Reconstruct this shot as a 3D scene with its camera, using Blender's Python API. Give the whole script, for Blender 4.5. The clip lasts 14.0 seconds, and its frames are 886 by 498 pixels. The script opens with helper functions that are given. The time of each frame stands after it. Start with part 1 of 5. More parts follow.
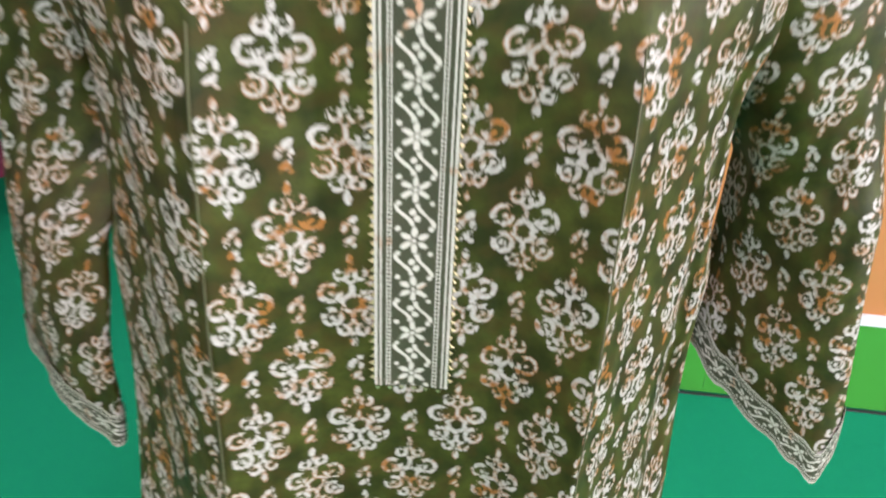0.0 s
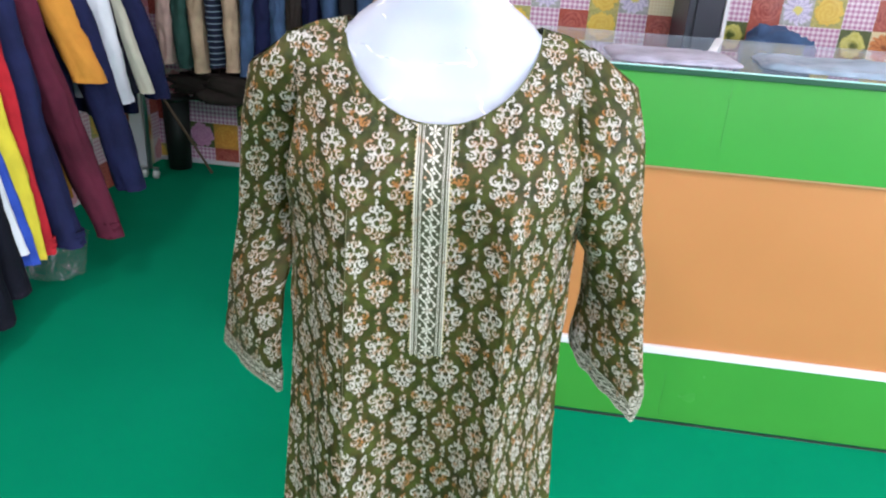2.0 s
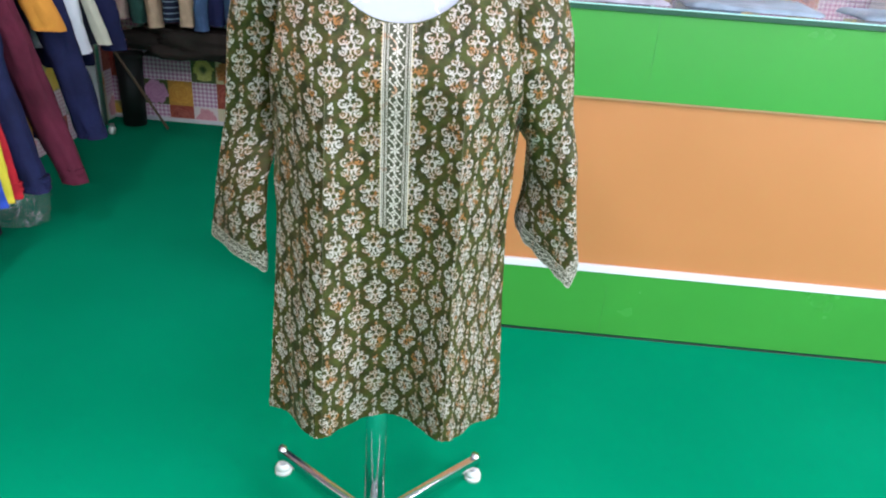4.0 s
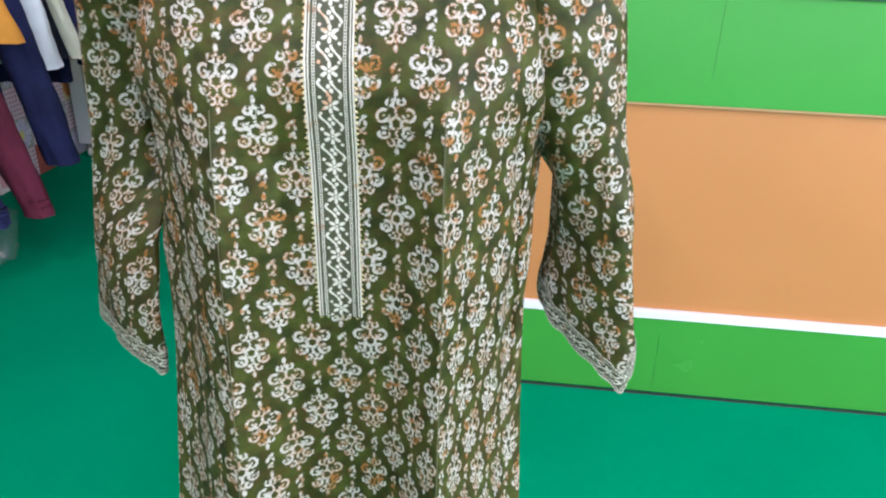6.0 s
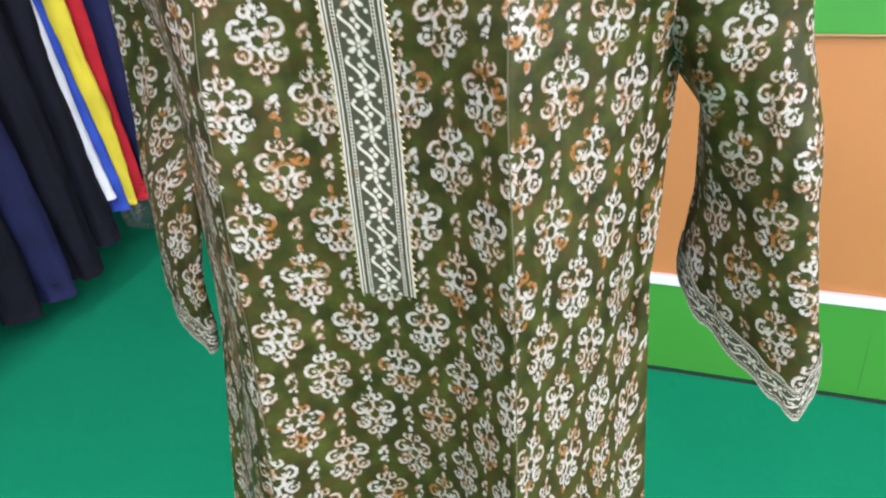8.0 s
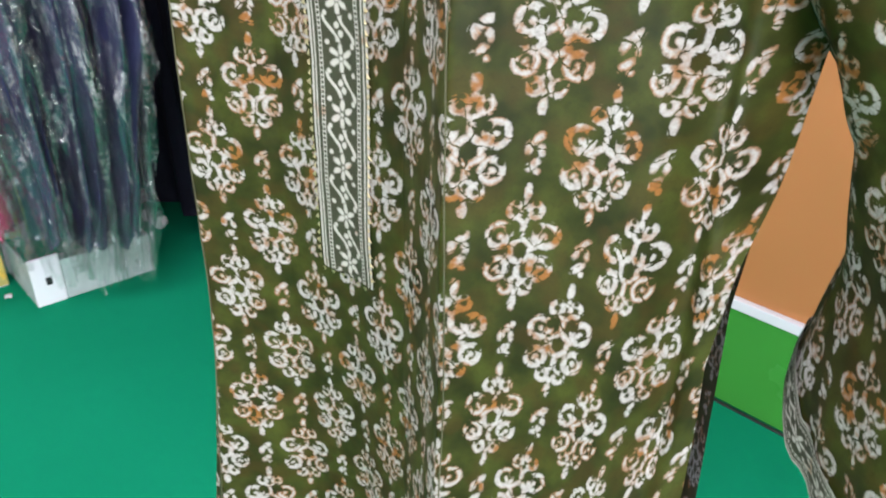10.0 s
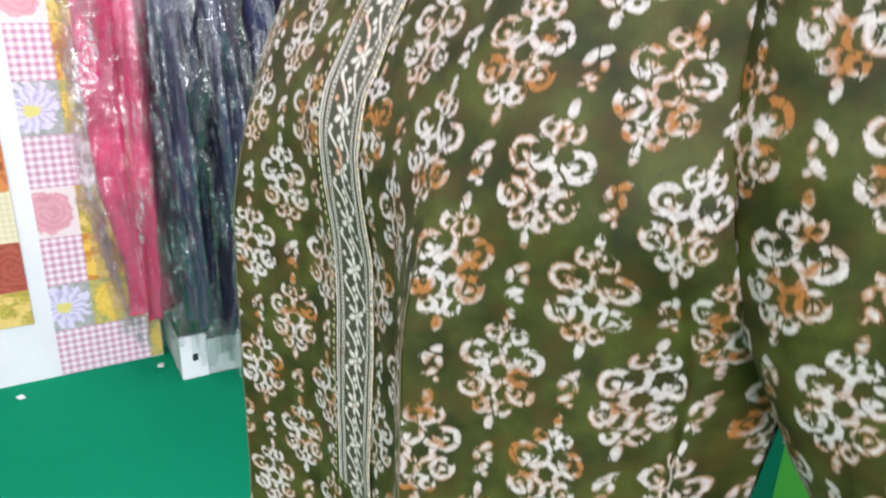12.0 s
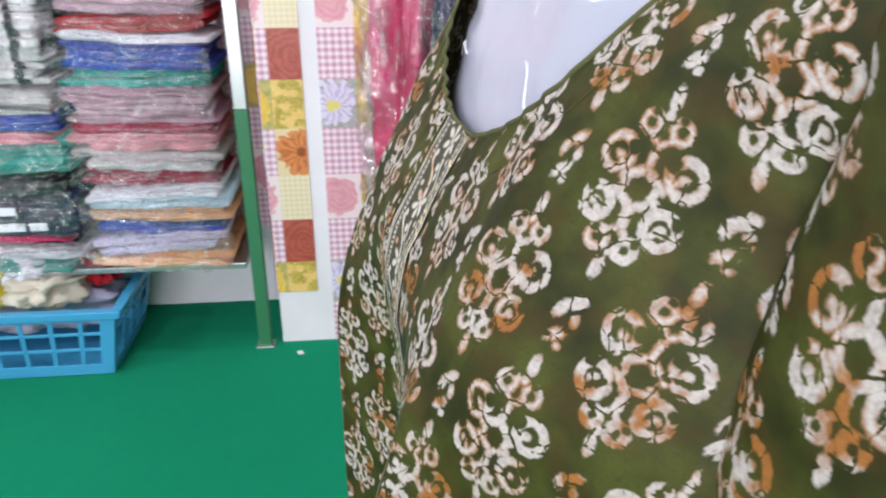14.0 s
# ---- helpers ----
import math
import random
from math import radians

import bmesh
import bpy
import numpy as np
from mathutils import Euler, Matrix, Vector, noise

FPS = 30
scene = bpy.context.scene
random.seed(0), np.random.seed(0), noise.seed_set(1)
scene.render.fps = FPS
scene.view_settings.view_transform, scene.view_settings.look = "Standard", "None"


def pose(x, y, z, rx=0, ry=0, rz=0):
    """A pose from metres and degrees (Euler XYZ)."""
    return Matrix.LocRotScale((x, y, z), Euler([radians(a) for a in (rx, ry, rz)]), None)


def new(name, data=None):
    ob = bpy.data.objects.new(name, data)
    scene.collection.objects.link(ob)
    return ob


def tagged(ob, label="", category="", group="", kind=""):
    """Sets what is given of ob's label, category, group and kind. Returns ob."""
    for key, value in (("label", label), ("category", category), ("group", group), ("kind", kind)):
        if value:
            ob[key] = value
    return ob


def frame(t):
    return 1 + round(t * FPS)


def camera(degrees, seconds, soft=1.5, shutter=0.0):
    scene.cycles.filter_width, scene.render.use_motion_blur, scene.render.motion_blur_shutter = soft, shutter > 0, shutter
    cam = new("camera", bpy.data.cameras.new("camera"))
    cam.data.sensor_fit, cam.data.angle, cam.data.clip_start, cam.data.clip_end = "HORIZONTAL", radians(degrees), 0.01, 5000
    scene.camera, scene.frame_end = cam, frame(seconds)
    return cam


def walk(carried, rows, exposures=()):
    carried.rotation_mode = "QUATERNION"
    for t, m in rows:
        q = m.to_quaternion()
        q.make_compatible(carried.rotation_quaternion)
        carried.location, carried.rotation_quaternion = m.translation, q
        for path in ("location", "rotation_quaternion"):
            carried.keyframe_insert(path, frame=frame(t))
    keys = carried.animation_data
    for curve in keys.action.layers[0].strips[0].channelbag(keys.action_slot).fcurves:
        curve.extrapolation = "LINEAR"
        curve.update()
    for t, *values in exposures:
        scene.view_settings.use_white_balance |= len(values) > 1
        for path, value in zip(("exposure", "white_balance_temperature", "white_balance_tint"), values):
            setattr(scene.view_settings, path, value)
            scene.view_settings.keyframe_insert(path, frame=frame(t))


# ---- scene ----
cam = camera(62.0, 14.0, 2.1, 0.4)
ROWS = [
    (0.0, pose(0.0666, 0.0325, 1.0195, 62.13, -3.09, 0.33)),
    (0.5, pose(0.0590, -0.0648, 1.0978, 62.93, -1.88, 2.28)),
    (1.0, pose(0.0700, -0.2022, 1.1588, 63.20, -2.63, 3.29)),
    (1.5, pose(0.0935, -0.3131, 1.2197, 65.72, -3.02, 4.22)),
    (2.0, pose(0.0910, -0.4236, 1.2445, 66.56, -3.37, 2.70)),
    (2.5, pose(0.0703, -0.5686, 1.2407, 65.82, -3.77, 0.99)),
    (3.0, pose(0.0704, -0.6996, 1.2326, 65.32, -3.54, -1.67)),
    (5.5, pose(0.1356, -0.3285, 1.1238, 64.27, -3.04, 0.22)),
    (6.0, pose(0.1517, -0.2293, 1.1029, 65.36, -1.73, 0.87)),
    (6.5, pose(0.1565, -0.1569, 1.0662, 64.79, 0.07, 3.16)),
    (7.0, pose(0.1648, -0.1056, 1.0343, 64.25, 3.54, 7.77)),
    (7.5, pose(0.1906, -0.0758, 1.0344, 64.78, 5.00, 12.63)),
    (8.0, pose(0.2183, -0.0575, 1.0176, 63.31, 3.36, 14.37)),
    (10.5, pose(0.3409, 0.1576, 0.9580, 63.63, -0.84, 46.30)),
    (11.0, pose(0.3554, 0.1695, 0.9857, 65.22, -0.76, 48.92)),
    (11.5, pose(0.3576, 0.1719, 1.0138, 66.23, -2.22, 52.19)),
    (12.0, pose(0.3660, 0.1837, 1.0552, 68.78, -1.86, 54.63)),
    (12.5, pose(0.3642, 0.2105, 1.0870, 68.05, -2.59, 60.97)),
    (13.0, pose(0.3487, 0.2564, 1.1095, 67.78, -1.65, 65.02)),
    (13.5, pose(0.3385, 0.2790, 1.1189, 66.78, -1.71, 71.35)),
    (14.0, pose(0.3542, 0.3085, 1.1216, 66.66, -0.03, 78.61)),
]
EXPOSURE = [(0.0, 0.05, 6750, 17), (1.0, 0.05, 6500, 12), (3.0, 0.05, 6400, 10), (5.3, 0.06, 6200, 11), (6.5, 0.08, 6250, 11), (8.0, 0.08, 6600, 16), (10.5, -0.1, 6500, 14), (11.5, -0.1, 6500, 14), (12.0, -0.2, 6550, 14), (12.5, -0.33, 6700, 12), (13.0, -0.42, 6750, 11), (14.0, -0.55, 6650, 16)]
walk(cam, ROWS, EXPOSURE)


# world, lamps
world = bpy.data.worlds.new("world")
scene.world = world
world.use_nodes = True
wbg = world.node_tree.nodes["Background"]
wbg.inputs[0].default_value = (0.75, 0.85, 1.0, 1)
wbg.inputs[1].default_value = 0.05

# the shop stands turned by a few degrees against the world's axes
ROOM = pose(0, 0, 0, 0, 0, -5.7)
CEIL = 2.62


def tube_lamp(x, y, turn, power, length=0.7, colour=(1.0, 0.96, 1.03)):
    data = bpy.data.lights.new("tube_light", "AREA")
    data.shape, data.size, data.size_y, data.energy, data.color = "RECTANGLE", length, 0.06, power, colour
    ob = new("tube_light", data)
    ob.matrix_world = ROOM @ pose(x, y, CEIL - 0.075, 0, 0, turn)
    return ob


COOL, WARM, PLAIN = (0.95, 0.95, 1.15), (1.0, 0.95, 0.86), (1.0, 0.96, 1.03)
LAMPS = [(1.2, -1.9, 25, 51, COOL), (0.45, -0.40, 90, 22, COOL), (-0.45, -1.75, 90, 25, WARM), (-1.10, 0.05, 90, 18, PLAIN), (1.7, 0.7, 90, 3, PLAIN), (1.0, 2.5, 0, 12, PLAIN)]
for lx, ly, lt, lp, lc in LAMPS:
    tube_lamp(lx, ly, lt, lp, colour=lc)
# side light, added together with an unseen window in the east wall
side_light_data = bpy.data.lights.new("added_side_light", "AREA")
side_light_data.shape, side_light_data.size, side_light_data.size_y, side_light_data.energy, side_light_data.color = "RECTANGLE", 1.3, 1.7, 150, (0.97, 0.97, 1.06)
new("added_side_light", side_light_data).matrix_world = ROOM @ pose(3.36, -0.75, 1.35, 0, 90, 0)



# ---- node helpers ----
class G:
    """A small writer of node graphs: sums and products of sockets and numbers."""

    def __init__(self, name, rough=0.6, metal=0.0, spec=0.5):
        self.mat = bpy.data.materials.new(name)
        self.mat.use_nodes = True
        self.t = self.mat.node_tree
        self.bsdf = self.t.nodes["Principled BSDF"]
        self.set("Roughness", rough)
        self.set("Metallic", metal)
        self.set("Specular IOR Level", spec)

    def set(self, key, value):
        sock = self.bsdf.inputs[key]
        if isinstance(value, bpy.types.NodeSocket):
            self.t.links.new(value, sock)
        elif isinstance(value, tuple) and len(value) == 3:
            sock.default_value = (*value, 1)
        else:
            sock.default_value = value

    def put(self, sock, value):
        if isinstance(value, bpy.types.NodeSocket):
            self.t.links.new(value, sock)
        elif isinstance(value, tuple) and len(value) == 3 and sock.type == "RGBA":
            sock.default_value = (*value, 1)
        else:
            sock.default_value = value

    def m(self, op, a, b=0.0, c=0.0, clamp=False):
        n = self.t.nodes.new("ShaderNodeMath")
        n.operation, n.use_clamp = op, clamp
        for s, x in zip(n.inputs, (a, b, c)):
            self.put(s, x)
        return n.outputs[0]

    def add(self, a, b): return self.m("ADD", a, b)
    def sub(self, a, b): return self.m("SUBTRACT", a, b)
    def mul(self, a, b): return self.m("MULTIPLY", a, b)
    def abs(self, a): return self.m("ABSOLUTE", a)
    def low(self, a, b): return self.m("MINIMUM", a, b)
    def high(self, a, b): return self.m("MAXIMUM", a, b)

    def lowest(self, items):
        out = items[0]
        for i in items[1:]:
            out = self.low(out, i)
        return out

    def hyp(self, a, b):
        return self.m("SQRT", self.add(self.mul(a, a), self.mul(b, b)))

    def step(self, a, lo, hi):
        n = self.t.nodes.new("ShaderNodeMapRange")
        n.interpolation_type = "SMOOTHSTEP"
        for k, x in zip((0, 1, 2), (a, lo, hi)):
            self.put(n.inputs[k], x)
        return n.outputs[0]

    def mix(self, f, a, b, kind="MIX"):
        n = self.t.nodes.new("ShaderNodeMix")
        n.data_type, n.blend_type = "RGBA", kind
        self.put(n.inputs[0], f)
        self.put(n.inputs[6], a)
        self.put(n.inputs[7], b)
        return n.outputs[2]

    def coords(self, kind="Object"):
        return self.t.nodes.new("ShaderNodeTexCoord").outputs[kind]

    def split(self, v):
        n = self.t.nodes.new("ShaderNodeSeparateXYZ")
        self.put(n.inputs[0], v)
        return n.outputs[0], n.outputs[1], n.outputs[2]

    def join(self, x, y, z=0.0):
        n = self.t.nodes.new("ShaderNodeCombineXYZ")
        for s, k in zip(n.inputs, (x, y, z)):
            self.put(s, k)
        return n.outputs[0]

    def scaled(self, v, x, y, z):
        n = self.t.nodes.new("ShaderNodeMapping")
        self.put(n.inputs[0], v)
        n.inputs["Scale"].default_value = (x, y, z)
        return n.outputs[0]

    def noise(self, v, scale, detail=3.0, rough=0.55, colour=False):
        n = self.t.nodes.new("ShaderNodeTexNoise")
        self.put(n.inputs["Vector"], v)
        n.inputs["Scale"].default_value, n.inputs["Detail"].default_value = scale, detail
        n.inputs["Roughness"].default_value = rough
        return n.outputs[1 if colour else 0]

    def voronoi(self, v, scale, feature="F1", colour=False):
        n = self.t.nodes.new("ShaderNodeTexVoronoi")
        n.feature = feature
        self.put(n.inputs["Vector"], v)
        n.inputs["Scale"].default_value = scale
        return n.outputs["Color" if colour else "Distance"]

    def chance(self, v):
        n = self.t.nodes.new("ShaderNodeTexWhiteNoise")
        n.noise_dimensions = "3D"
        self.put(n.inputs["Vector"], v)
        return n.outputs["Value"], n.outputs["Color"]

    def island(self):
        return self.t.nodes.new("ShaderNodeObjectInfo").outputs["Random"]

    def bump(self, h, strength=0.3, distance=0.001):
        n = self.t.nodes.new("ShaderNodeBump")
        n.inputs["Strength"].default_value, n.inputs["Distance"].default_value = strength, distance
        self.put(n.inputs["Height"], h)
        self.put(self.bsdf.inputs["Normal"], n.outputs[0])


# ---- materials ----
def cloth(name, colour, rough=0.85, weave=900.0, vary=0.25, sheen=0.0):
    g = G(name, rough, spec=0.25)
    o = g.coords()
    n = g.noise(o, 9, 4)
    w = g.noise(o, weave, 1)
    dark = tuple(c * (1 - vary) for c in colour)
    light = tuple(min(c * (1 + vary), 1) for c in colour)
    col = g.mix(g.step(n, 0.3, 0.7), dark, light)
    col = g.mix(g.mul(w, 0.35), col, tuple(c * 0.55 for c in colour))
    g.set("Base Color", col)
    g.set("Sheen Weight", sheen)
    g.bump(g.add(g.mul(w, 0.12), g.add(g.noise(o, 26, 3), g.mul(g.noise(g.scaled(o, 1, 1, 0.4), 14, 2), 1.2))), 0.6, 0.009)
    return g.mat


def paint(name, colour, rough=0.4, vary=0.06, bump=0.08):
    g = G(name, rough)
    o = g.coords()
    n = g.noise(o, 3.5, 4)
    f = g.noise(o, 160, 2)
    col = g.mix(g.step(n, 0.25, 0.75), tuple(c * (1 - vary) for c in colour), tuple(min(1, c * (1 + vary)) for c in colour))
    scuff = g.step(g.noise(g.scaled(o, 3, 3, 14), 3, 5, 0.7), 0.64, 0.74)
    col = g.mix(g.mul(scuff, 0.0 if bump < 0.05 else 0.05), col, tuple(c * 0.6 for c in colour))
    g.set("Base Color", col)
    g.set("Roughness", g.add(rough - 0.06, g.mul(n, 0.14)))
    g.bump(f, bump, 0.0008)
    return g.mat


def metal(name, colour, rough):
    g = G(name, rough, 1.0)
    o = g.coords()
    g.set("Base Color", colour)
    g.set("Roughness", g.add(rough, g.mul(g.noise(o, 40, 3), 0.10)))
    return g.mat


def film(name, tint=(0.95, 0.96, 1.0), show=0.55, along="z", gloss=0.10, glints=0.55):
    """Thin crinkled polythene: mostly clear, with white glints painted into the alpha on creases that run along one
    axis.
    """
    g = G(name, 0.2, spec=1.0)
    o = g.coords()
    v = g.scaled(o, 1.2, 1.2, 0.22) if along == "z" else g.scaled(o, 1.0, 0.3, 1.4)
    n = g.noise(v, 30, 3, 0.6)
    fold = g.add(g.mul(n, 1.0), g.mul(g.noise(o, 38, 3), 0.6))
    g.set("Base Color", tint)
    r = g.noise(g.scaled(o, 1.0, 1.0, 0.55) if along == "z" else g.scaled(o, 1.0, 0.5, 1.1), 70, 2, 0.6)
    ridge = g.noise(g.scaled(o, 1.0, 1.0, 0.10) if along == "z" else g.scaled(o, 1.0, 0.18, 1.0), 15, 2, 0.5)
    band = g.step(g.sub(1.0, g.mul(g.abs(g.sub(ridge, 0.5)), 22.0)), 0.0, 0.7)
    glint = g.mul(g.step(g.sub(1.0, g.mul(g.abs(g.sub(r, 0.5)), 12.0)), 0.25, 0.85), g.mul(band, g.step(g.noise(o, 7, 2), 0.38, 0.55)))
    g.set("Alpha", g.add(show * 0.05, g.mul(glint, show * glints)))
    g.bump(fold, 0.8, 0.018)
    shine = g.t.nodes.new("ShaderNodeBsdfGlossy")
    shine.inputs["Roughness"].default_value = 0.07
    g.t.links.new(g.bsdf.inputs["Normal"].links[0].from_socket, shine.inputs["Normal"])
    both = g.t.nodes.new("ShaderNodeMixShader")
    both.inputs[0].default_value = gloss
    out = g.t.nodes["Material Output"]
    g.t.links.new(g.bsdf.outputs[0], both.inputs[1])
    g.t.links.new(shine.outputs[0], both.inputs[2])
    g.t.links.new(both.outputs[0], out.inputs["Surface"])
    return g.mat


def carpet():
    g = G("carpet", 0.95, spec=0.04)
    o = g.coords()
    fine = g.noise(o, 420, 2)
    mid = g.noise(o, 30, 4)
    big = g.noise(o, 1.6, 4)
    col = g.mix(g.step(big, 0.3, 0.7), (0.001, 0.235, 0.114), (0.002, 0.27, 0.134))
    col = g.mix(g.mul(g.step(fine, 0.35, 0.75), 0.4), col, (0.0, 0.15, 0.065))
    col = g.mix(g.mul(g.step(mid, 0.58, 0.75), 0.22), col, (0.0, 0.17, 0.08))
    g.set("Base Color", col)
    g.bump(g.add(fine, g.mul(mid, 0.5)), 0.5, 0.003)
    return g.mat


def batik(name, kind="body"):
    """Block-printed cotton: rows of scrolled medallions, staggered, with small commas between them."""
    g = G(name, 0.55, spec=0.18)
    uv = g.t.nodes.new("ShaderNodeUVMap")
    uv.uv_map = "cloth"
    u, v, _ = g.split(uv.outputs[0])
    flat = g.join(u, v)
    wob = g.noise(flat, 110, 2, colour=True)
    wx, wy, _ = g.split(wob)
    u = g.add(u, g.mul(g.sub(wx, 0.5), 0.0014))
    v = g.add(v, g.mul(g.sub(wy, 0.5), 0.0014))
    PX, PZ, UNIT = 0.0510, 0.0830, 0.0174

    def place(du, dv):
        """The nearest centre of a staggered lattice: offsets in units and the cell's number."""
        a, b = g.add(g.m("DIVIDE", u, PX), du), g.add(g.m("DIVIDE", v, PZ), dv)
        ia, ib = g.m("FLOOR", a), g.m("FLOOR", b)
        ca, cb = g.sub(g.sub(a, ia), 0.5), g.sub(g.sub(b, ib), 0.5)
        other = g.m("GREATER_THAN", g.add(g.abs(ca), g.abs(cb)), 0.5)
        sa, sb = g.mul(g.m("SIGN", ca), 0.5), g.mul(g.m("SIGN", cb), 0.5)
        ca, cb = g.sub(ca, g.mul(other, sa)), g.sub(cb, g.mul(other, sb))
        ia, ib = g.add(ia, g.mul(other, sa)), g.add(ib, g.mul(other, sb))
        return g.mul(ca, PX / UNIT), g.mul(cb, PZ / UNIT), g.join(ia, ib)

    cu, cv, cell = place(0.5, 0.5)
    su, sv, _ = place(0.5, 0.0)
    x, y = g.mul(g.abs(cu), 1.13), g.mul(cv, 1.05)

    def dot(cx, cy, r):
        return g.sub(g.hyp(g.sub(x, cx), g.sub(y, cy)), r)

    def egg(cx, cy, a, b, px=None, turn=0.0):
        dx, dy = g.sub(x if px is None else px, cx), g.sub(y, cy)
        c, s = math.cos(turn), math.sin(turn)
        ex = g.add(g.mul(dx, c / a), g.mul(dy, s / a))
        ey = g.add(g.mul(dx, -s / b), g.mul(dy, c / b))
        return g.mul(g.sub(g.hyp(ex, ey), 1.0), min(a, b))

    def scroll(cx, cy, r, w, gx, gy, gr):
        ring = g.sub(g.abs(g.sub(g.hyp(g.sub(x, cx), g.sub(y, cy)), r)), w)
        return g.high(ring, g.mul(dot(gx, gy, gr), -1.0))

    def bar(ax, ay, bx, by, w):
        ux, uy = bx - ax, by - ay
        q = ux * ux + uy * uy
        t = g.m("ADD", g.mul(g.sub(x, ax), ux / q), g.mul(g.sub(y, ay), uy / q), clamp=True)
        return g.sub(g.hyp(g.sub(g.sub(x, ax), g.mul(t, ux)), g.sub(g.sub(y, ay), g.mul(t, uy))), w)

    shapes = [
        scroll(0.64, 0.43, 0.290, 0.092, 0.36, 0.58, 0.140), egg(0.58, 0.40, 0.110, 0.085, None, 0.5), bar(0.52, 0.33, 0.42, 0.18, 0.058),
        scroll(0.60, -0.46, 0.270, 0.090, 0.82, -0.24, 0.120), egg(0.62, -0.46, 0.105, 0.078, None, -0.5), bar(0.55, -0.54, 0.46, -0.68, 0.055),
        bar(0.09, 0.29, 0.36, 0.11, 0.090), bar(0.09, -0.29, 0.34, -0.14, 0.086), bar(0.26, -0.08, 0.29, 0.08, 0.080),
        bar(0.0, 0.37, 0.0, 0.68, 0.085), bar(0.0, -0.37, 0.0, -0.66, 0.090), bar(0.03, 0.75, 0.21, 0.90, 0.065),
        scroll(0.28, 1.06, 0.165, 0.078, 0.26, 1.26, 0.085), egg(0.0, 1.55, 0.115, 0.22), egg(0.0, 1.23, 0.095, 0.115),
        scroll(0.27, -0.99, 0.160, 0.078, 0.38, -0.84, 0.085), bar(0.03, -0.71, 0.20, -0.85, 0.060), egg(0.0, -1.43, 0.118, 0.22), egg(0.0, -1.12, 0.078, 0.095),
    ]
    d = g.lowest(shapes)
    y = sv
    commas = [egg(0.05, 0.34, 0.20, 0.110, su, 0.75), egg(-0.13, 0.13, 0.10, 0.18, su, -0.2), egg(0.16, 0.08, 0.08, 0.15, su, 0.2), egg(0.0, -0.27, 0.20, 0.11, su, 0.75), egg(0.12, -0.42, 0.08, 0.08, su)]
    d = g.low(d, g.lowest(commas))
    rag = g.noise(flat, 620, 3)
    d = g.add(d, g.mul(g.sub(rag, 0.5), 0.10))
    sx, sy, _ = g.split(g.noise(flat, 260, 2, colour=True))
    bent = g.join(g.add(u, g.mul(g.sub(sx, 0.5), 0.003)), g.add(v, g.mul(g.sub(sy, 0.5), 0.003)))
    crack = g.voronoi(bent, 118, "DISTANCE_TO_EDGE")
    cut = g.sub(1.0, g.step(crack, 0.015, 0.055))
    d = g.add(d, g.mul(g.mul(cut, g.step(g.noise(flat, 150, 2), 0.36, 0.52)), 0.085))
    ink = g.sub(1.0, g.step(d, -0.025, 0.03))
    # dyes
    big = g.noise(flat, 7, 4)
    mid = g.noise(flat, 40, 3)
    fine = g.noise(flat, 900, 1)
    ground = g.mix(g.step(mid, 0.3, 0.75), (0.015, 0.0175, 0.002), (0.054, 0.062, 0.009))
    ground = g.mix(g.mul(g.step(big, 0.52, 0.68), 0.40), ground, (0.046, 0.034, 0.006))
    cream = g.mix(g.step(g.noise(flat, 300, 2), 0.35, 0.75), (0.445, 0.405, 0.365), (0.35, 0.315, 0.28))
    per, _ = g.chance(cell)
    rust = g.step(g.add(g.noise(flat, 66, 3), g.mul(g.sub(per, 0.5), 0.14)), 0.53, 0.66)
    rustc = g.mix(g.noise(flat, 130, 2), (0.18, 0.056, 0.005), (0.32, 0.120, 0.012))
    halo = g.mul(g.step(d, -0.075, -0.01), g.step(g.noise(flat, 48, 2), 0.44, 0.60))
    cream = g.mix(g.m("MAXIMUM", g.mul(rust, 0.95), g.mul(halo, 0.80)), cream, rustc)
    ground = g.mix(g.mul(g.step(g.noise(flat, 66, 1), 0.46, 0.66), 0.45), ground, (0.052, 0.030, 0.006))
    col = g.mix(ink, ground, cream)
    col = g.mix(g.mul(g.step(fine, 0.4, 0.8), 0.24), col, (0.020, 0.024, 0.006))
    col = g.mix(g.mul(g.step(g.noise(flat, 230, 3, 0.7), 0.52, 0.72), 0.30), col, (0.012, 0.014, 0.003))
    g.set("Base Color", col)
    g.bump(g.add(g.mul(fine, 0.12), g.noise(flat, 18, 3)), 0.35, 0.0012)
    return g.mat


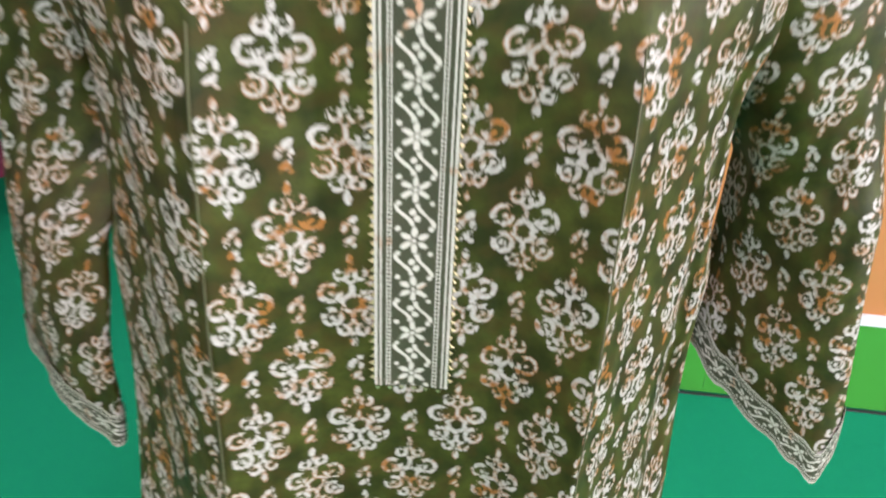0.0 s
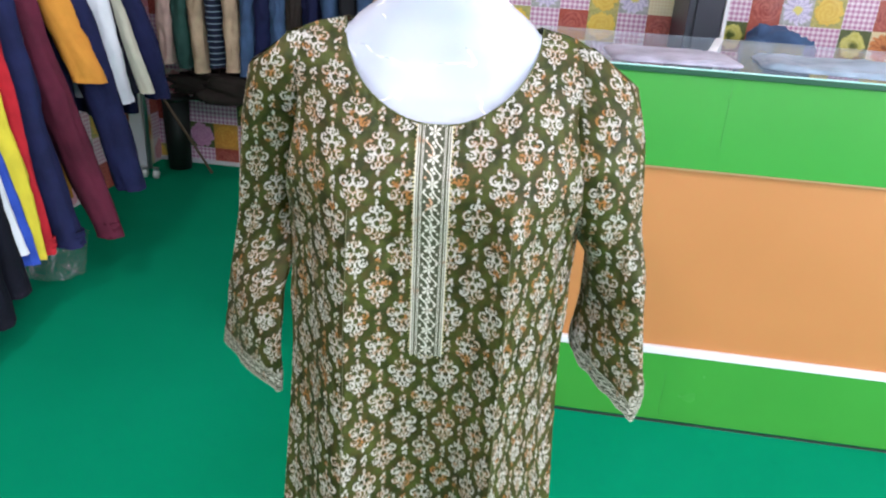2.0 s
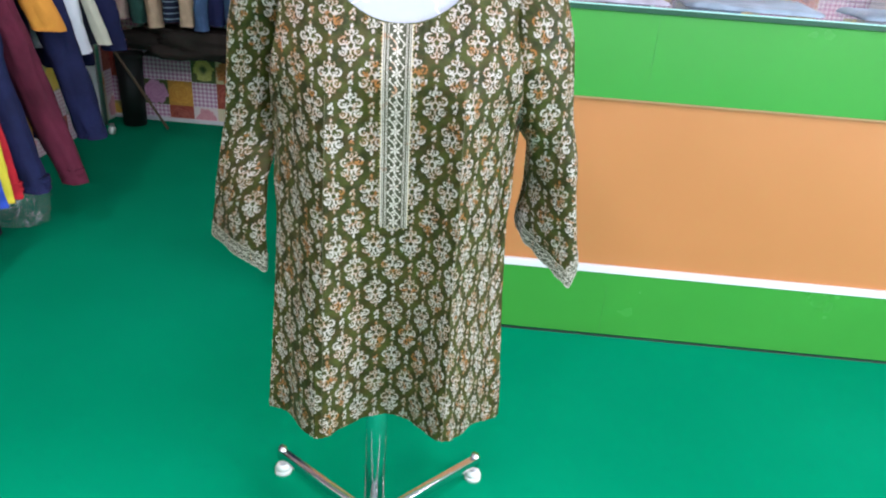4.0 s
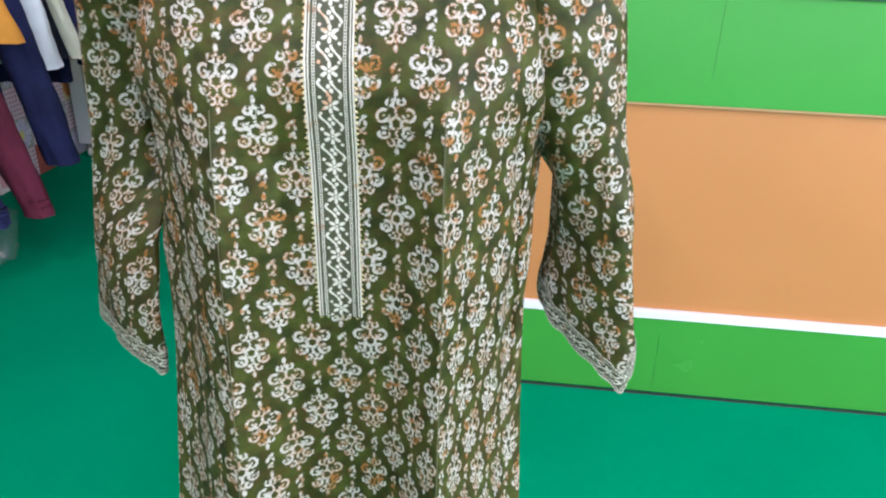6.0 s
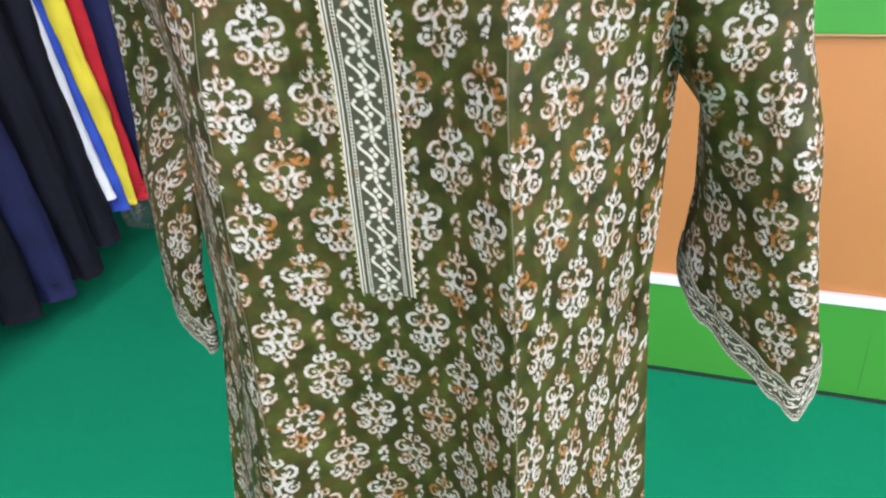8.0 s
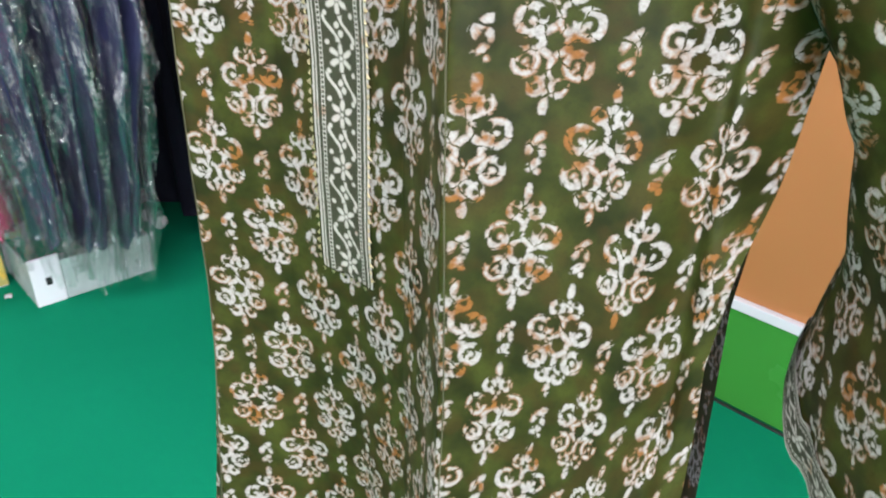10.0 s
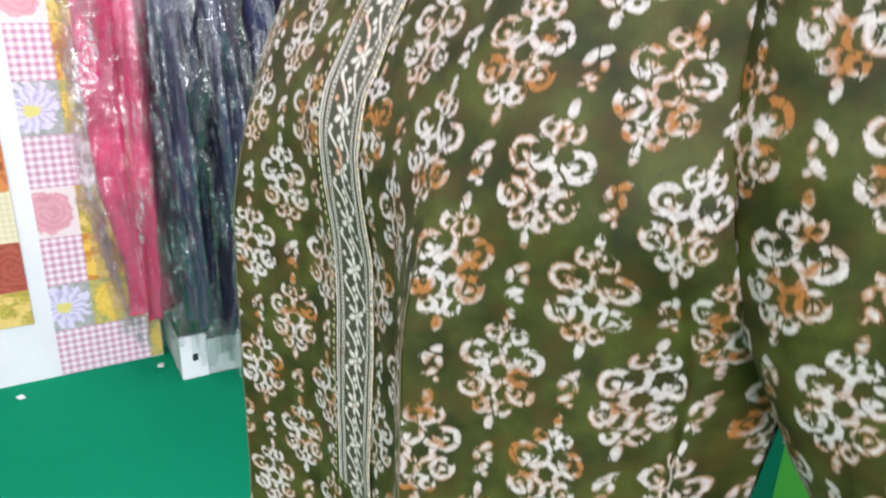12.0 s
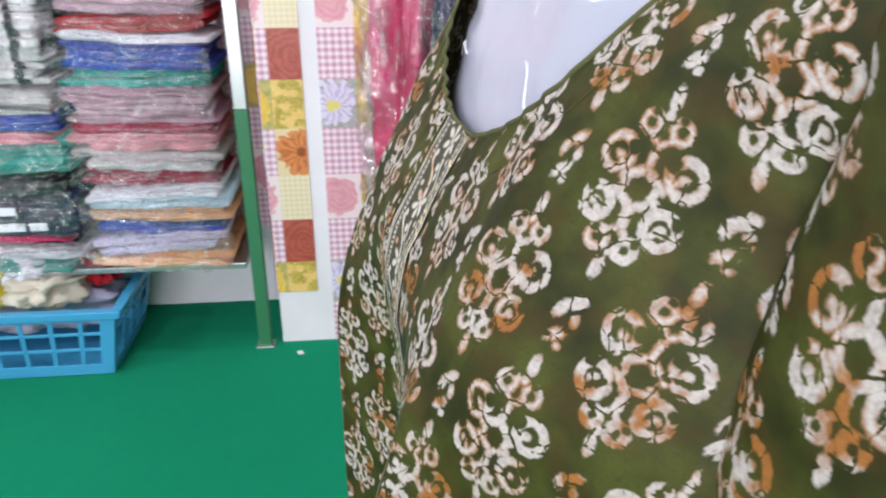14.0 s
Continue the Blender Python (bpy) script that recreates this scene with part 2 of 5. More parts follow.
def border(name):
    """Woven border: stripes at both sides, a vine with rosettes between. u across in units of the width, v along in metres."""
    g = G(name, 0.6, spec=0.3)
    uv = g.t.nodes.new("ShaderNodeUVMap")
    uv.uv_map = "cloth"
    u, v, _ = g.split(uv.outputs[0])
    flat = g.join(g.mul(u, 0.038), v)
    n = g.noise(flat, 260, 2)
    a = g.add(g.abs(g.sub(u, 0.5)), g.mul(g.sub(n, 0.5), 0.018))

    def band(lo, hi):
        return g.mul(g.step(a, lo - 0.008, lo + 0.008), g.sub(1.0, g.step(a, hi - 0.008, hi + 0.008)))
    stripes = g.high(g.high(band(0.285, 0.345), band(0.405, 0.43)), band(0.46, 0.51))
    beads = g.step(g.hyp(g.mul(g.sub(a, 0.315), 26.0), g.mul(g.sub(g.m("FRACT", g.m("DIVIDE", v, 0.0023)), 0.5), 1.3)), 0.42, 0.62)
    stripes = g.mul(stripes, g.high(beads, g.step(a, 0.36, 0.37)))
    P = 0.0265
    t = g.mul(g.sub(g.m("FRACT", g.m("DIVIDE", v, P)), 0.5), P / 0.038)
    c = g.sub(u, 0.5)
    q = g.sub(t, 0.175)
    lean = g.mul(g.m("SINE", g.mul(q, 10.5)), 0.105)
    zz = g.sub(g.abs(g.sub(g.abs(g.add(c, lean)), 0.135)), 0.031)
    zz = g.high(zz, g.sub(g.abs(q), 0.155))
    d1 = g.sub(g.hyp(g.sub(c, 0.030), g.sub(q, -0.045)), 0.044)
    d2 = g.sub(g.hyp(g.add(c, 0.030), g.sub(q, 0.045)), 0.044)
    ang = g.m("ARCTAN2", c, g.add(t, 0.175))
    rad = g.hyp(c, g.add(t, 0.175))
    six = g.sub(g.m("FLOORED_MODULO", g.add(ang, math.pi / 6), math.pi / 3), math.pi / 6)
    px, py = g.sub(g.mul(rad, g.m("COSINE", six)), 0.118), g.mul(rad, g.m("SINE", six))
    rose = g.mul(g.sub(g.hyp(g.mul(px, 1 / 0.074), g.mul(py, 1 / 0.037)), 1.0), 0.037)
    rose = g.low(rose, g.sub(rad, 0.030))
    spots = g.sub(g.hyp(g.sub(g.abs(c), 0.205), g.add(t, 0.0)), 0.034)
    far = g.sub(g.hyp(g.sub(g.abs(c), 0.205), g.sub(g.abs(t), 0.35)), 0.034)
    motif = g.lowest([zz, d1, d2, rose, spots, far])
    motif = g.add(motif, g.mul(g.sub(n, 0.5), 0.05))
    vine = g.mul(g.sub(1.0, g.step(motif, -0.015, 0.015)), g.sub(1.0, g.step(a, 0.25, 0.27)))
    ink = g.high(stripes, vine)
    rust = g.step(g.noise(flat, 45, 2), 0.60, 0.70)
    cream = g.mix(g.mul(rust, 0.7), (0.51, 0.47, 0.40), (0.42, 0.14, 0.03))
    ground = g.mix(g.noise(flat, 60, 3), (0.030, 0.032, 0.016), (0.055, 0.056, 0.028))
    g.set("Base Color", g.mix(ink, ground, cream))
    g.bump(g.noise(flat, 800, 1), 0.3, 0.001)
    return g.mat


def patchwork(name, sheets=False, lengths=False):
    """Printed wall covering: patches of gingham, roses, daisies and lemons. sheets: the two sheets on the pillar, whose rows repeat by four. lengths: the three lengths on the wall behind the counter."""
    g = G(name, 0.35, spec=0.4)
    uv = g.t.nodes.new("ShaderNodeUVMap")
    uv.uv_map = "cloth"
    u, v, _ = g.split(uv.outputs[0])
    C = 0.128 if sheets else 0.132
    if sheets:
        second = g.m("GREATER_THAN", u, 0.195)
        a = g.add(g.m("DIVIDE", g.sub(u, g.add(0.09, g.mul(second, 0.092))), C), g.mul(second, 10.0))
        b = g.m("DIVIDE", g.sub(v, 0.003), C)
    elif lengths:
        # each length is hung at its own offset
        C = 0.1345
        middle, far = g.m("GREATER_THAN", u, -0.2), g.m("GREATER_THAN", u, 0.79)
        a = g.m("DIVIDE", g.add(g.add(u, 1.722), g.add(g.mul(middle, -0.003), g.mul(far, 0.088))), C)
        b = g.m("DIVIDE", g.add(g.add(v, 0.0445), g.mul(middle, -0.041)), C)
    else:
        a, b = g.m("DIVIDE", u, C), g.m("DIVIDE", v, C)
    ia, ib = g.m("FLOOR", a), g.m("FLOOR", b)
    fa, fb = g.sub(g.sub(a, ia), 0.5), g.sub(g.sub(b, ib), 0.5)
    pick, tone = g.chance(g.join(ia, ib, 3.0))
    flat = g.join(u, v)
    wa, wb, _ = g.split(g.noise(flat, 24, 3, colour=True))
    ga, gb = fa, fb
    fa, fb = g.add(fa, g.mul(g.sub(wa, 0.5), 0.34)), g.add(fb, g.mul(g.sub(wb, 0.5), 0.34))

    def check(n):
        sx = g.step(g.m("PINGPONG", g.mul(ga, n), 0.5), 0.16, 0.34)
        sy = g.step(g.m("PINGPONG", g.mul(gb, n), 0.5), 0.16, 0.34)
        return g.mul(g.add(sx, sy), 0.5)
    checkw = check(7.0)
    pink = g.mix(checkw, (0.86, 0.77, 0.80), (0.58, 0.27, 0.40))
    if lengths:
        pink = g.mix(check(6.0), (0.86, 0.76, 0.82), (0.50, 0.19, 0.36))
    beige = g.mix(check(9.0), (0.80, 0.74, 0.52), (0.72, 0.60, 0.38))
    wob = g.noise(flat, 55, 3)
    rad = g.hyp(fa, fb)
    ang = g.m("ARCTAN2", fa, fb)
    swirl = g.m("SINE", g.add(g.add(g.mul(rad, 46.0), g.mul(ang, 2.0)), g.mul(wob, 6.0)))
    sw = g.add(g.mul(g.noise(flat, 34, 3), 0.75), g.mul(swirl, 0.14))
    petals = g.m("ABSOLUTE", g.m("COSINE", g.add(g.mul(ang, 6.5), g.mul(wob, 5.0))))

    def flower(core, light, dark, back, edge, daisy):
        body = g.mix(petals if daisy else sw, dark, light)
        body = g.mix(g.step(rad, 0.10, 0.15), core, body) if daisy else body
        lim = g.add(edge, g.mul(g.sub(petals if daisy else wob, 0.5), 0.12 if daisy else 0.25))
        return g.mix(g.step(g.sub(rad, lim), -0.02, 0.02), body, back)
    leaf = g.mix(g.noise(flat, 90, 2), (0.03, 0.04, 0.02), (0.16, 0.20, 0.05))
    rose = flower((0.3, 0, 0), (0.72, 0.22, 0.16), (0.24, 0.02, 0.016), g.mix(sw, (0.34, 0.06, 0.04), (0.50, 0.12, 0.08)), 0.46, False)
    lemon = flower((0.6, 0.5, 0.1), (0.88, 0.70, 0.16), (0.70, 0.42, 0.05), g.mix(wob, (0.16, 0.20, 0.05), (0.78, 0.62, 0.22)), 0.46, False)
    daisy = flower((0.75, 0.66, 0.2), (0.74, 0.68, 0.82), (0.46, 0.40, 0.60), g.mix(wob, (0.14, 0.18, 0.10), (0.66, 0.62, 0.68)), 0.44, True)
    blush = flower((0.7, 0.3, 0.2), (0.84, 0.48, 0.52), (0.66, 0.26, 0.32), (0.82, 0.70, 0.70), 0.42, False)
    orange = flower((0.3, 0.08, 0.02), (0.70, 0.26, 0.08), (0.46, 0.12, 0.03), (0.76, 0.62, 0.36), 0.45, True)
    if sheets:
        lily = g.mix(g.step(g.noise(flat, 26, 3), 0.46, 0.56), g.mix(sw, (0.30, 0.26, 0.05), (0.80, 0.56, 0.10)), g.mix(wob, (0.70, 0.40, 0.05), (0.86, 0.70, 0.30)))
        amber = g.mix(g.step(g.noise(flat, 22, 3), 0.42, 0.58), g.mix(sw, (0.46, 0.16, 0.03), (0.78, 0.36, 0.06)), (0.84, 0.56, 0.10))
        deep = g.mix(sw, (0.30, 0.045, 0.03), (0.60, 0.16, 0.11))
        row = g.m("FLOORED_MODULO", ib, 4.0)
        plan = {-1: (pink, lemon, pink, blush), 0: (orange, lily, deep, beige), 10: (pink, daisy, pink, blush), 11: (pink, lemon, amber, lily), 12: (lemon, pink, daisy, pink)}
        col = pink
        for c, patches in plan.items():
            for r, patch in enumerate(patches):
                here = g.mul(g.m("COMPARE", ia, float(c), 0.25), g.m("COMPARE", row, float(r), 0.25))
                col = g.mix(here, col, patch)
    else:
        par = g.m("PINGPONG", g.add(ia, ib), 1.0)
        col = g.mix(g.step(pick, 0.139, 0.141), rose, lemon)
        col = g.mix(g.step(pick, 0.419, 0.421), col, daisy)
        col = g.mix(g.step(pick, 0.619, 0.621), col, blush)
        col = g.mix(g.step(pick, 0.799, 0.801), col, orange)
        ging = g.mix(g.step(pick, 0.869, 0.871), pink, beige)
        col = g.mix(par, col, ging)
    if lengths:
        cabbage = g.mix(g.step(g.sub(rad, g.add(0.40, g.mul(g.sub(wob, 0.5), 0.2))), -0.02, 0.02), g.mix(g.step(rad, 0.05, 0.22), (0.10, 0.12, 0.02), g.mix(sw, (0.50, 0.46, 0.06), (0.84, 0.78, 0.30))), leaf)
        marigold = flower((0.5, 0.2, 0.05), (0.84, 0.50, 0.10), (0.60, 0.24, 0.04), (0.60, 0.30, 0.06), 0.46, False)
        mallow = flower((0.4, 0.1, 0.2), (0.76, 0.44, 0.60), (0.50, 0.20, 0.38), leaf, 0.46, False)
        # column and row of every patch in sight
        plan = ((pink, ((0, 2), (1, 2), (0, 3), (1, 3), (2, 3), (2, 1), (0, 0), (16, 6), (18, 6), (20, 7), (22, 6), (23, 6), (24, 7), (26, 6))), (cabbage, ((2, 2), (20, 6), (24, 6))), (mallow, ((0, 1),)), (marigold, ((1, 1),)), (daisy, ((16, 7), (22, 7), (26, 7))),
                (lemon, ((15, 6), (23, 7), (27, 7))), (rose, ((1, 0), (3, 1), (17, 6), (21, 7), (21, 6), (25, 7))), (orange, ((3, 2), (25, 6))), (blush, ((2, 0), (18, 7))), (beige, ((3, 0), (17, 7))))
        for patch, cells in plan:
            here = 0.0
            for c, r in cells:
                here = g.add(here, g.mul(g.m("COMPARE", ia, float(c), 0.25), g.m("COMPARE", ib, float(r), 0.25)))
            col = g.mix(here, col, patch)
    dirt = g.noise(flat, 5, 4)
    col = g.mix(g.mul(g.step(dirt, 0.5, 0.8), 0.18), col, (0.42, 0.38, 0.40))
    g.set("Base Color", col)
    g.bump(g.noise(flat, 30, 3), 0.12, 0.002)
    return g.mat


def shell():
    g = G("glossy_fibreglass", 0.35, spec=0.3)
    o = g.coords()
    n = g.noise(o, 5, 3)
    g.set("Base Color", g.mix(g.step(n, 0.3, 0.7), (0.36, 0.38, 0.45), (0.42, 0.43, 0.50)))
    g.set("Coat Weight", 0.7)
    g.set("Coat Roughness", 0.035)
    g.set("Subsurface Weight", 0.12)
    g.bsdf.inputs["Subsurface Radius"].default_value = (0.02, 0.02, 0.025)
    wrap = g.add(g.noise(o, 12, 2, 0.5), g.mul(g.noise(o, 30, 2), 0.22))
    n2 = g.t.nodes.new("ShaderNodeBump")
    n2.inputs["Strength"].default_value, n2.inputs["Distance"].default_value = 0.3, 0.02
    g.put(n2.inputs["Height"], wrap)
    g.put(g.bsdf.inputs["Coat Normal"], n2.outputs[0])
    return g.mat


def glass():
    """Dusty counter glass: a thin grey-blue veil over a clear pane, with reflected haze painted into it."""
    g = G("dusty_hazed_glass", 0.06, spec=0.9)
    o = g.coords()
    n = g.noise(o, 4, 4)
    g.set("Base Color", (0.40, 0.50, 0.60))
    g.set("Roughness", g.add(0.04, g.mul(n, 0.08)))
    g.set("Alpha", g.add(0.19, g.mul(n, 0.16)))
    return g.mat


M_carpet, M_patch, M_shell, M_glass = carpet(), patchwork("patchwork_wallpaper"), shell(), glass()
M_sheets, M_lengths = patchwork("pillar_wallpaper", True), patchwork("back_wallpaper", False, True)
M_batik, M_border = batik("olive_batik_cotton"), border("woven_border")
M_white = paint("white_wall_paint", (0.78, 0.77, 0.80), 0.5)
M_plaster = paint("pale_plaster", (0.72, 0.72, 0.74), 0.75)
M_green = paint("apple_green_laminate", (0.047, 0.280, 0.038), 0.24, 0.03, 0.03)
M_orange = paint("orange_laminate", (0.49, 0.195, 0.066), 0.36, 0.025, 0.03)
M_joint = paint("green_joint", (0.04, 0.20, 0.03), 0.5)
M_tan = paint("bare_board_edge", (0.50, 0.29, 0.14), 0.6)
M_strip = paint("white_laminate", (0.84, 0.83, 0.86), 0.3)
M_post = paint("green_enamel", (0.035, 0.19, 0.085), 0.35)
M_steel = metal("grey_steel", (0.55, 0.55, 0.56), 0.32)
M_chrome = metal("chrome", (0.66, 0.67, 0.69), 0.09)
M_rubber = paint("white_rubber", (0.80, 0.80, 0.78), 0.5)
M_black = paint("black_plastic", (0.02, 0.02, 0.022), 0.45)
M_gold = metal("gold_tinsel", (0.50, 0.41, 0.24), 0.5)
M_glassedge = paint("glass_edge_green", (0.003, 0.060, 0.026), 0.45, 0.02, 0.0)
M_lip = paint("aqua_bevel_highlight", (0.42, 0.72, 0.66), 0.15, 0.02, 0.0)
M_film, M_filmthin = film("clear_polythene", show=0.55, gloss=0.19, glints=0.9), film("thin_polythene", show=0.4, along="y", gloss=0.15, glints=0.9)
M_bag = film("foggy_polythene", (0.8, 0.82, 0.9), 0.9)


# ---- building helpers ----
def part(name, bm, mat, parent=None, label="", smooth=True, local=None):
    me = bpy.data.meshes.new(name)
    bm.normal_update()
    bm.to_mesh(me)
    bm.free()
    me.materials.append(mat)
    if smooth:
        me.shade_smooth()
    ob = new(name, me)
    if parent is not None:
        ob.parent = parent
    if local is not None:
        ob.matrix_basis = local
    if label:
        tagged(ob, label)
    return ob


def thing(name, m, label, category, group="", kind=""):
    ob = new(name)
    ob.empty_display_size = 0.05
    ob.matrix_world = m
    return tagged(ob, label, category, group, kind)


def block(bm, x0, x1, y0, y1, z0, z1, bevel=0.0):
    """A box between the given limits, its edges rounded."""
    got = bmesh.ops.create_cube(bm, size=1.0)["verts"]
    for v in got:
        v.co = Vector((x0 if v.co.x < 0 else x1, y0 if v.co.y < 0 else y1, z0 if v.co.z < 0 else z1))
    if bevel:
        edges = list({e for v in got for e in v.link_edges})
        bmesh.ops.bevel(bm, geom=edges, offset=bevel, segments=2, profile=0.5, affect="EDGES")
    return bm


def box_part(name, lim, mat, parent=None, label="", bevel=0.003, local=None):
    return part(name, block(bmesh.new(), *lim, bevel), mat, parent, label, False, local)


def rod(bm, a, b, r, n=12, r2=None):
    a, b = Vector(a), Vector(b)
    q = (b - a).to_track_quat("Z", "Y").to_matrix().to_4x4()
    m = Matrix.Translation((a + b) / 2) @ q
    bmesh.ops.create_cone(bm, cap_ends=True, segments=n, radius1=r, radius2=r if r2 is None else r2, depth=(b - a).length, matrix=m)
    return bm


def sheet(bm, rows, uvs=None, closed=False, thick=0.0):
    """Quads over rows of points; uvs: the same rows of pairs."""
    lay = bm.loops.layers.uv.get("cloth") or bm.loops.layers.uv.new("cloth")
    vs = [[bm.verts.new(p) for p in row] for row in rows]
    for i in range(len(rows) - 1):
        n = len(rows[i])
        for j in range(n if closed else n - 1):
            k = (j + 1) % n
            f = bm.faces.new((vs[i][j], vs[i][k], vs[i + 1][k], vs[i + 1][j]))
            f.smooth = True
            if uvs:
                kk = j + 1
                for loop, (a, b) in zip(f.loops, ((i, j), (i, kk), (i + 1, kk), (i + 1, j))):
                    loop[lay].uv = uvs[a][b]
    return vs


def smooth01(t):
    t = min(max(t, 0.0), 1.0)
    return t * t * (3 - 2 * t)


def curve(knots, t):
    """Monotone smooth interpolation through (t, value) knots."""
    if t <= knots[0][0]:
        return knots[0][1]
    for (a, u), (b, v) in zip(knots, knots[1:]):
        if t <= b:
            return u + (v - u) * smooth01((t - a) / (b - a))
    return knots[-1][1]


def line(knots, t):
    if t <= knots[0][0]:
        return knots[0][1]
    for (a, u), (b, v) in zip(knots, knots[1:]):
        if t <= b:
            return u + (v - u) * (t - a) / (b - a)
    return knots[-1][1]


def fbm(x, y, z=0.0):
    return noise.fractal(Vector((x, y, z)), 1.0, 2.0, 3)


# ---- the setting ----
def plane_uv(bm):
    lay = bm.loops.layers.uv.new("cloth")
    for f in bm.faces:
        n = f.normal
        for l in f.loops:
            c = l.vert.co
            l[lay].uv = (c.y, c.z) if abs(n.x) > 0.7 else (c.x, c.z)
    return bm


def wall(name, lim, mat, label, category="wall"):
    bm = block(bmesh.new(), *lim)
    bm.normal_update()
    ob = part(name, plane_uv(bm), mat, None, "", False)
    ob.matrix_world = ROOM
    return tagged(ob, label, category, kind="structure")


XW, XE, YS, YN = -1.90, 3.3, -2.6, 3.25
wall("floor", (XW - 0.2, XE + 0.2, YS - 0.2, YN + 0.2, -0.1, 0.0), M_carpet, "green needle-felt carpet over the whole floor", "floor")
wall("ceiling", (XW - 0.2, XE + 0.2, YS - 0.2, YN + 0.2, CEIL, CEIL + 0.1), M_plaster, "plain pale plaster ceiling", "ceiling")
wall("wall_north", (XW, XE, YN, YN + 0.12, 0, CEIL), M_lengths, "wall papered with patchwork of roses and gingham")
wall("wall_west", (XW - 0.12, XW, YS, YN, 0, CEIL), M_white, "plain white painted wall")
wall("wall_south", (XW, XE, YS - 0.12, YS, 0, CEIL), M_plaster, "plain pale painted wall")
# east wall, opened for the added window that carries the side light
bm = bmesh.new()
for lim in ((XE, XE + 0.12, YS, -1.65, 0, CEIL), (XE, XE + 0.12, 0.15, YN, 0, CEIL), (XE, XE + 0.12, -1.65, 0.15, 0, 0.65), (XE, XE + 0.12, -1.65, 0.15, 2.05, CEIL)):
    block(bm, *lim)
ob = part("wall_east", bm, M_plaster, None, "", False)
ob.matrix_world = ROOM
tagged(ob, "plain pale painted wall with an opening for the added window", "wall", kind="structure")
win = thing("added_window", ROOM @ pose(0, 0, 0), "white framed window added out of view for the side light", "window", kind="structure")
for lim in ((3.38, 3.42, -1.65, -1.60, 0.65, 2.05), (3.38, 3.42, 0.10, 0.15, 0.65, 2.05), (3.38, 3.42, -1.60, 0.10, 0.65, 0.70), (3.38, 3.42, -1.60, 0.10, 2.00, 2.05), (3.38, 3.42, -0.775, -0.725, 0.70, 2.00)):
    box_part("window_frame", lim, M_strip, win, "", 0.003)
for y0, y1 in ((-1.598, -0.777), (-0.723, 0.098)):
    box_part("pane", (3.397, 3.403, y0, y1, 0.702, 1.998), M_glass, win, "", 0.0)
wall("pillar", (XW, -1.620, 0.060, 0.47, 0, CEIL), M_white, "white painted pillar between shelf and clothes", "pillar")
wall("wallpaper_strip", (-1.620, -1.616, 0.060, 0.172, 0.165, CEIL), M_sheets, "strip of rose and gingham wallpaper on the pillar", "wallpaper")
wall("wallpaper_panel", (-1.620, -1.616, 0.215, 0.47, 0.004, CEIL), M_sheets, "patchwork flower wallpaper on the pillar", "wallpaper")
wall("wallpaper_recess", (XW, XW + 0.004, -0.70, 0.055, 0.262, CEIL), M_sheets, "patchwork wallpaper on the wall behind the shelf", "wallpaper")
wall("wallpaper_side", (XW + 0.005, -1.622, 0.056, 0.060, 0.165, CEIL), M_patch, "shaded wallpaper on the pillar's side", "wallpaper")
wall("wallpaper_west", (XW, XW + 0.004, 0.47, YN, 0.0, CEIL), M_patch, "patchwork flower wallpaper along the clothes rail", "wallpaper")
wall("baseboard", (XW, XE, YN - 0.012, YN, 0.0, 0.020), M_plaster, "thin white skirting below the papered wall", "skirting")

for lx, ly, lt, lp, lc in LAMPS:
    fix = thing("ceiling_light", ROOM @ pose(lx, ly, CEIL, 0, 0, lt), "white LED batten light fixed to the ceiling", "ceiling light", "ceiling lights")
    box_part("housing", (-0.38, 0.38, -0.035, 0.035, -0.06, 0.0), M_white, fix)


# ---- mannequin ----
CX, CY = 0.058, 0.450


def torso_rings(grow=0.0, z0=0.47, steps=91):
    prof = [  # z, half width, front depth, back depth
        (0.47, 0.150, 0.075, 0.095), (0.55, 0.155, 0.075, 0.10), (0.66, 0.135, 0.070, 0.085), (0.74, 0.120, 0.070, 0.070), (0.84, 0.138, 0.080, 0.08),
        (0.92, 0.148, 0.090, 0.085), (0.98, 0.154, 0.086, 0.088), (1.04, 0.160, 0.077, 0.085), (1.07, 0.160, 0.067, 0.080), (1.09, 0.158, 0.057, 0.072), (1.11, 0.146, 0.050, 0.064),
        (1.13, 0.124, 0.049, 0.058), (1.15, 0.100, 0.047, 0.054), (1.175, 0.070, 0.047, 0.052), (1.19, 0.060, 0.047, 0.052), (1.24, 0.054, 0.048, 0.050), (1.31, 0.055, 0.050, 0.052)]
    rows = []
    for i in range(steps):
        z = z0 + (1.31 - z0) * i / (steps - 1)
        w, f, b = (curve([(p[0], p[k]) for p in prof], z) for k in (1, 2, 3))
        bust = math.exp(-((z - 0.93) / 0.055) ** 2)
        row = []
        for j in range(72):
            a = 2 * math.pi * j / 72
            c, s = math.cos(a), math.sin(a)
            x = w * math.copysign(abs(c) ** 0.85, c)
            y = (f if s < 0 else b) * math.copysign(abs(s) ** 0.9, s)
            if s < 0:
                y -= 0.014 * bust * math.exp(-((abs(x) - 0.078) / 0.04) ** 2)
                y -= 0.006 * math.exp(-((z - 1.10) / 0.03) ** 2) * math.exp(-((abs(x) - 0.06) / 0.04) ** 2)
            if grow:
                fold = grow * (1.2 + 1.6 * abs(fbm(c * 2.2, s * 2.2, z * 9)))
                x, y = x + fold * c, y + fold * s
            row.append((CX + x, CY + 0.008 + y, z))
        rows.append(row)
    return rows


bm = bmesh.new()
vs = sheet(bm, torso_rings(), closed=True)
bm.faces.new(list(reversed(vs[0])))
bm.faces.new(vs[-1])
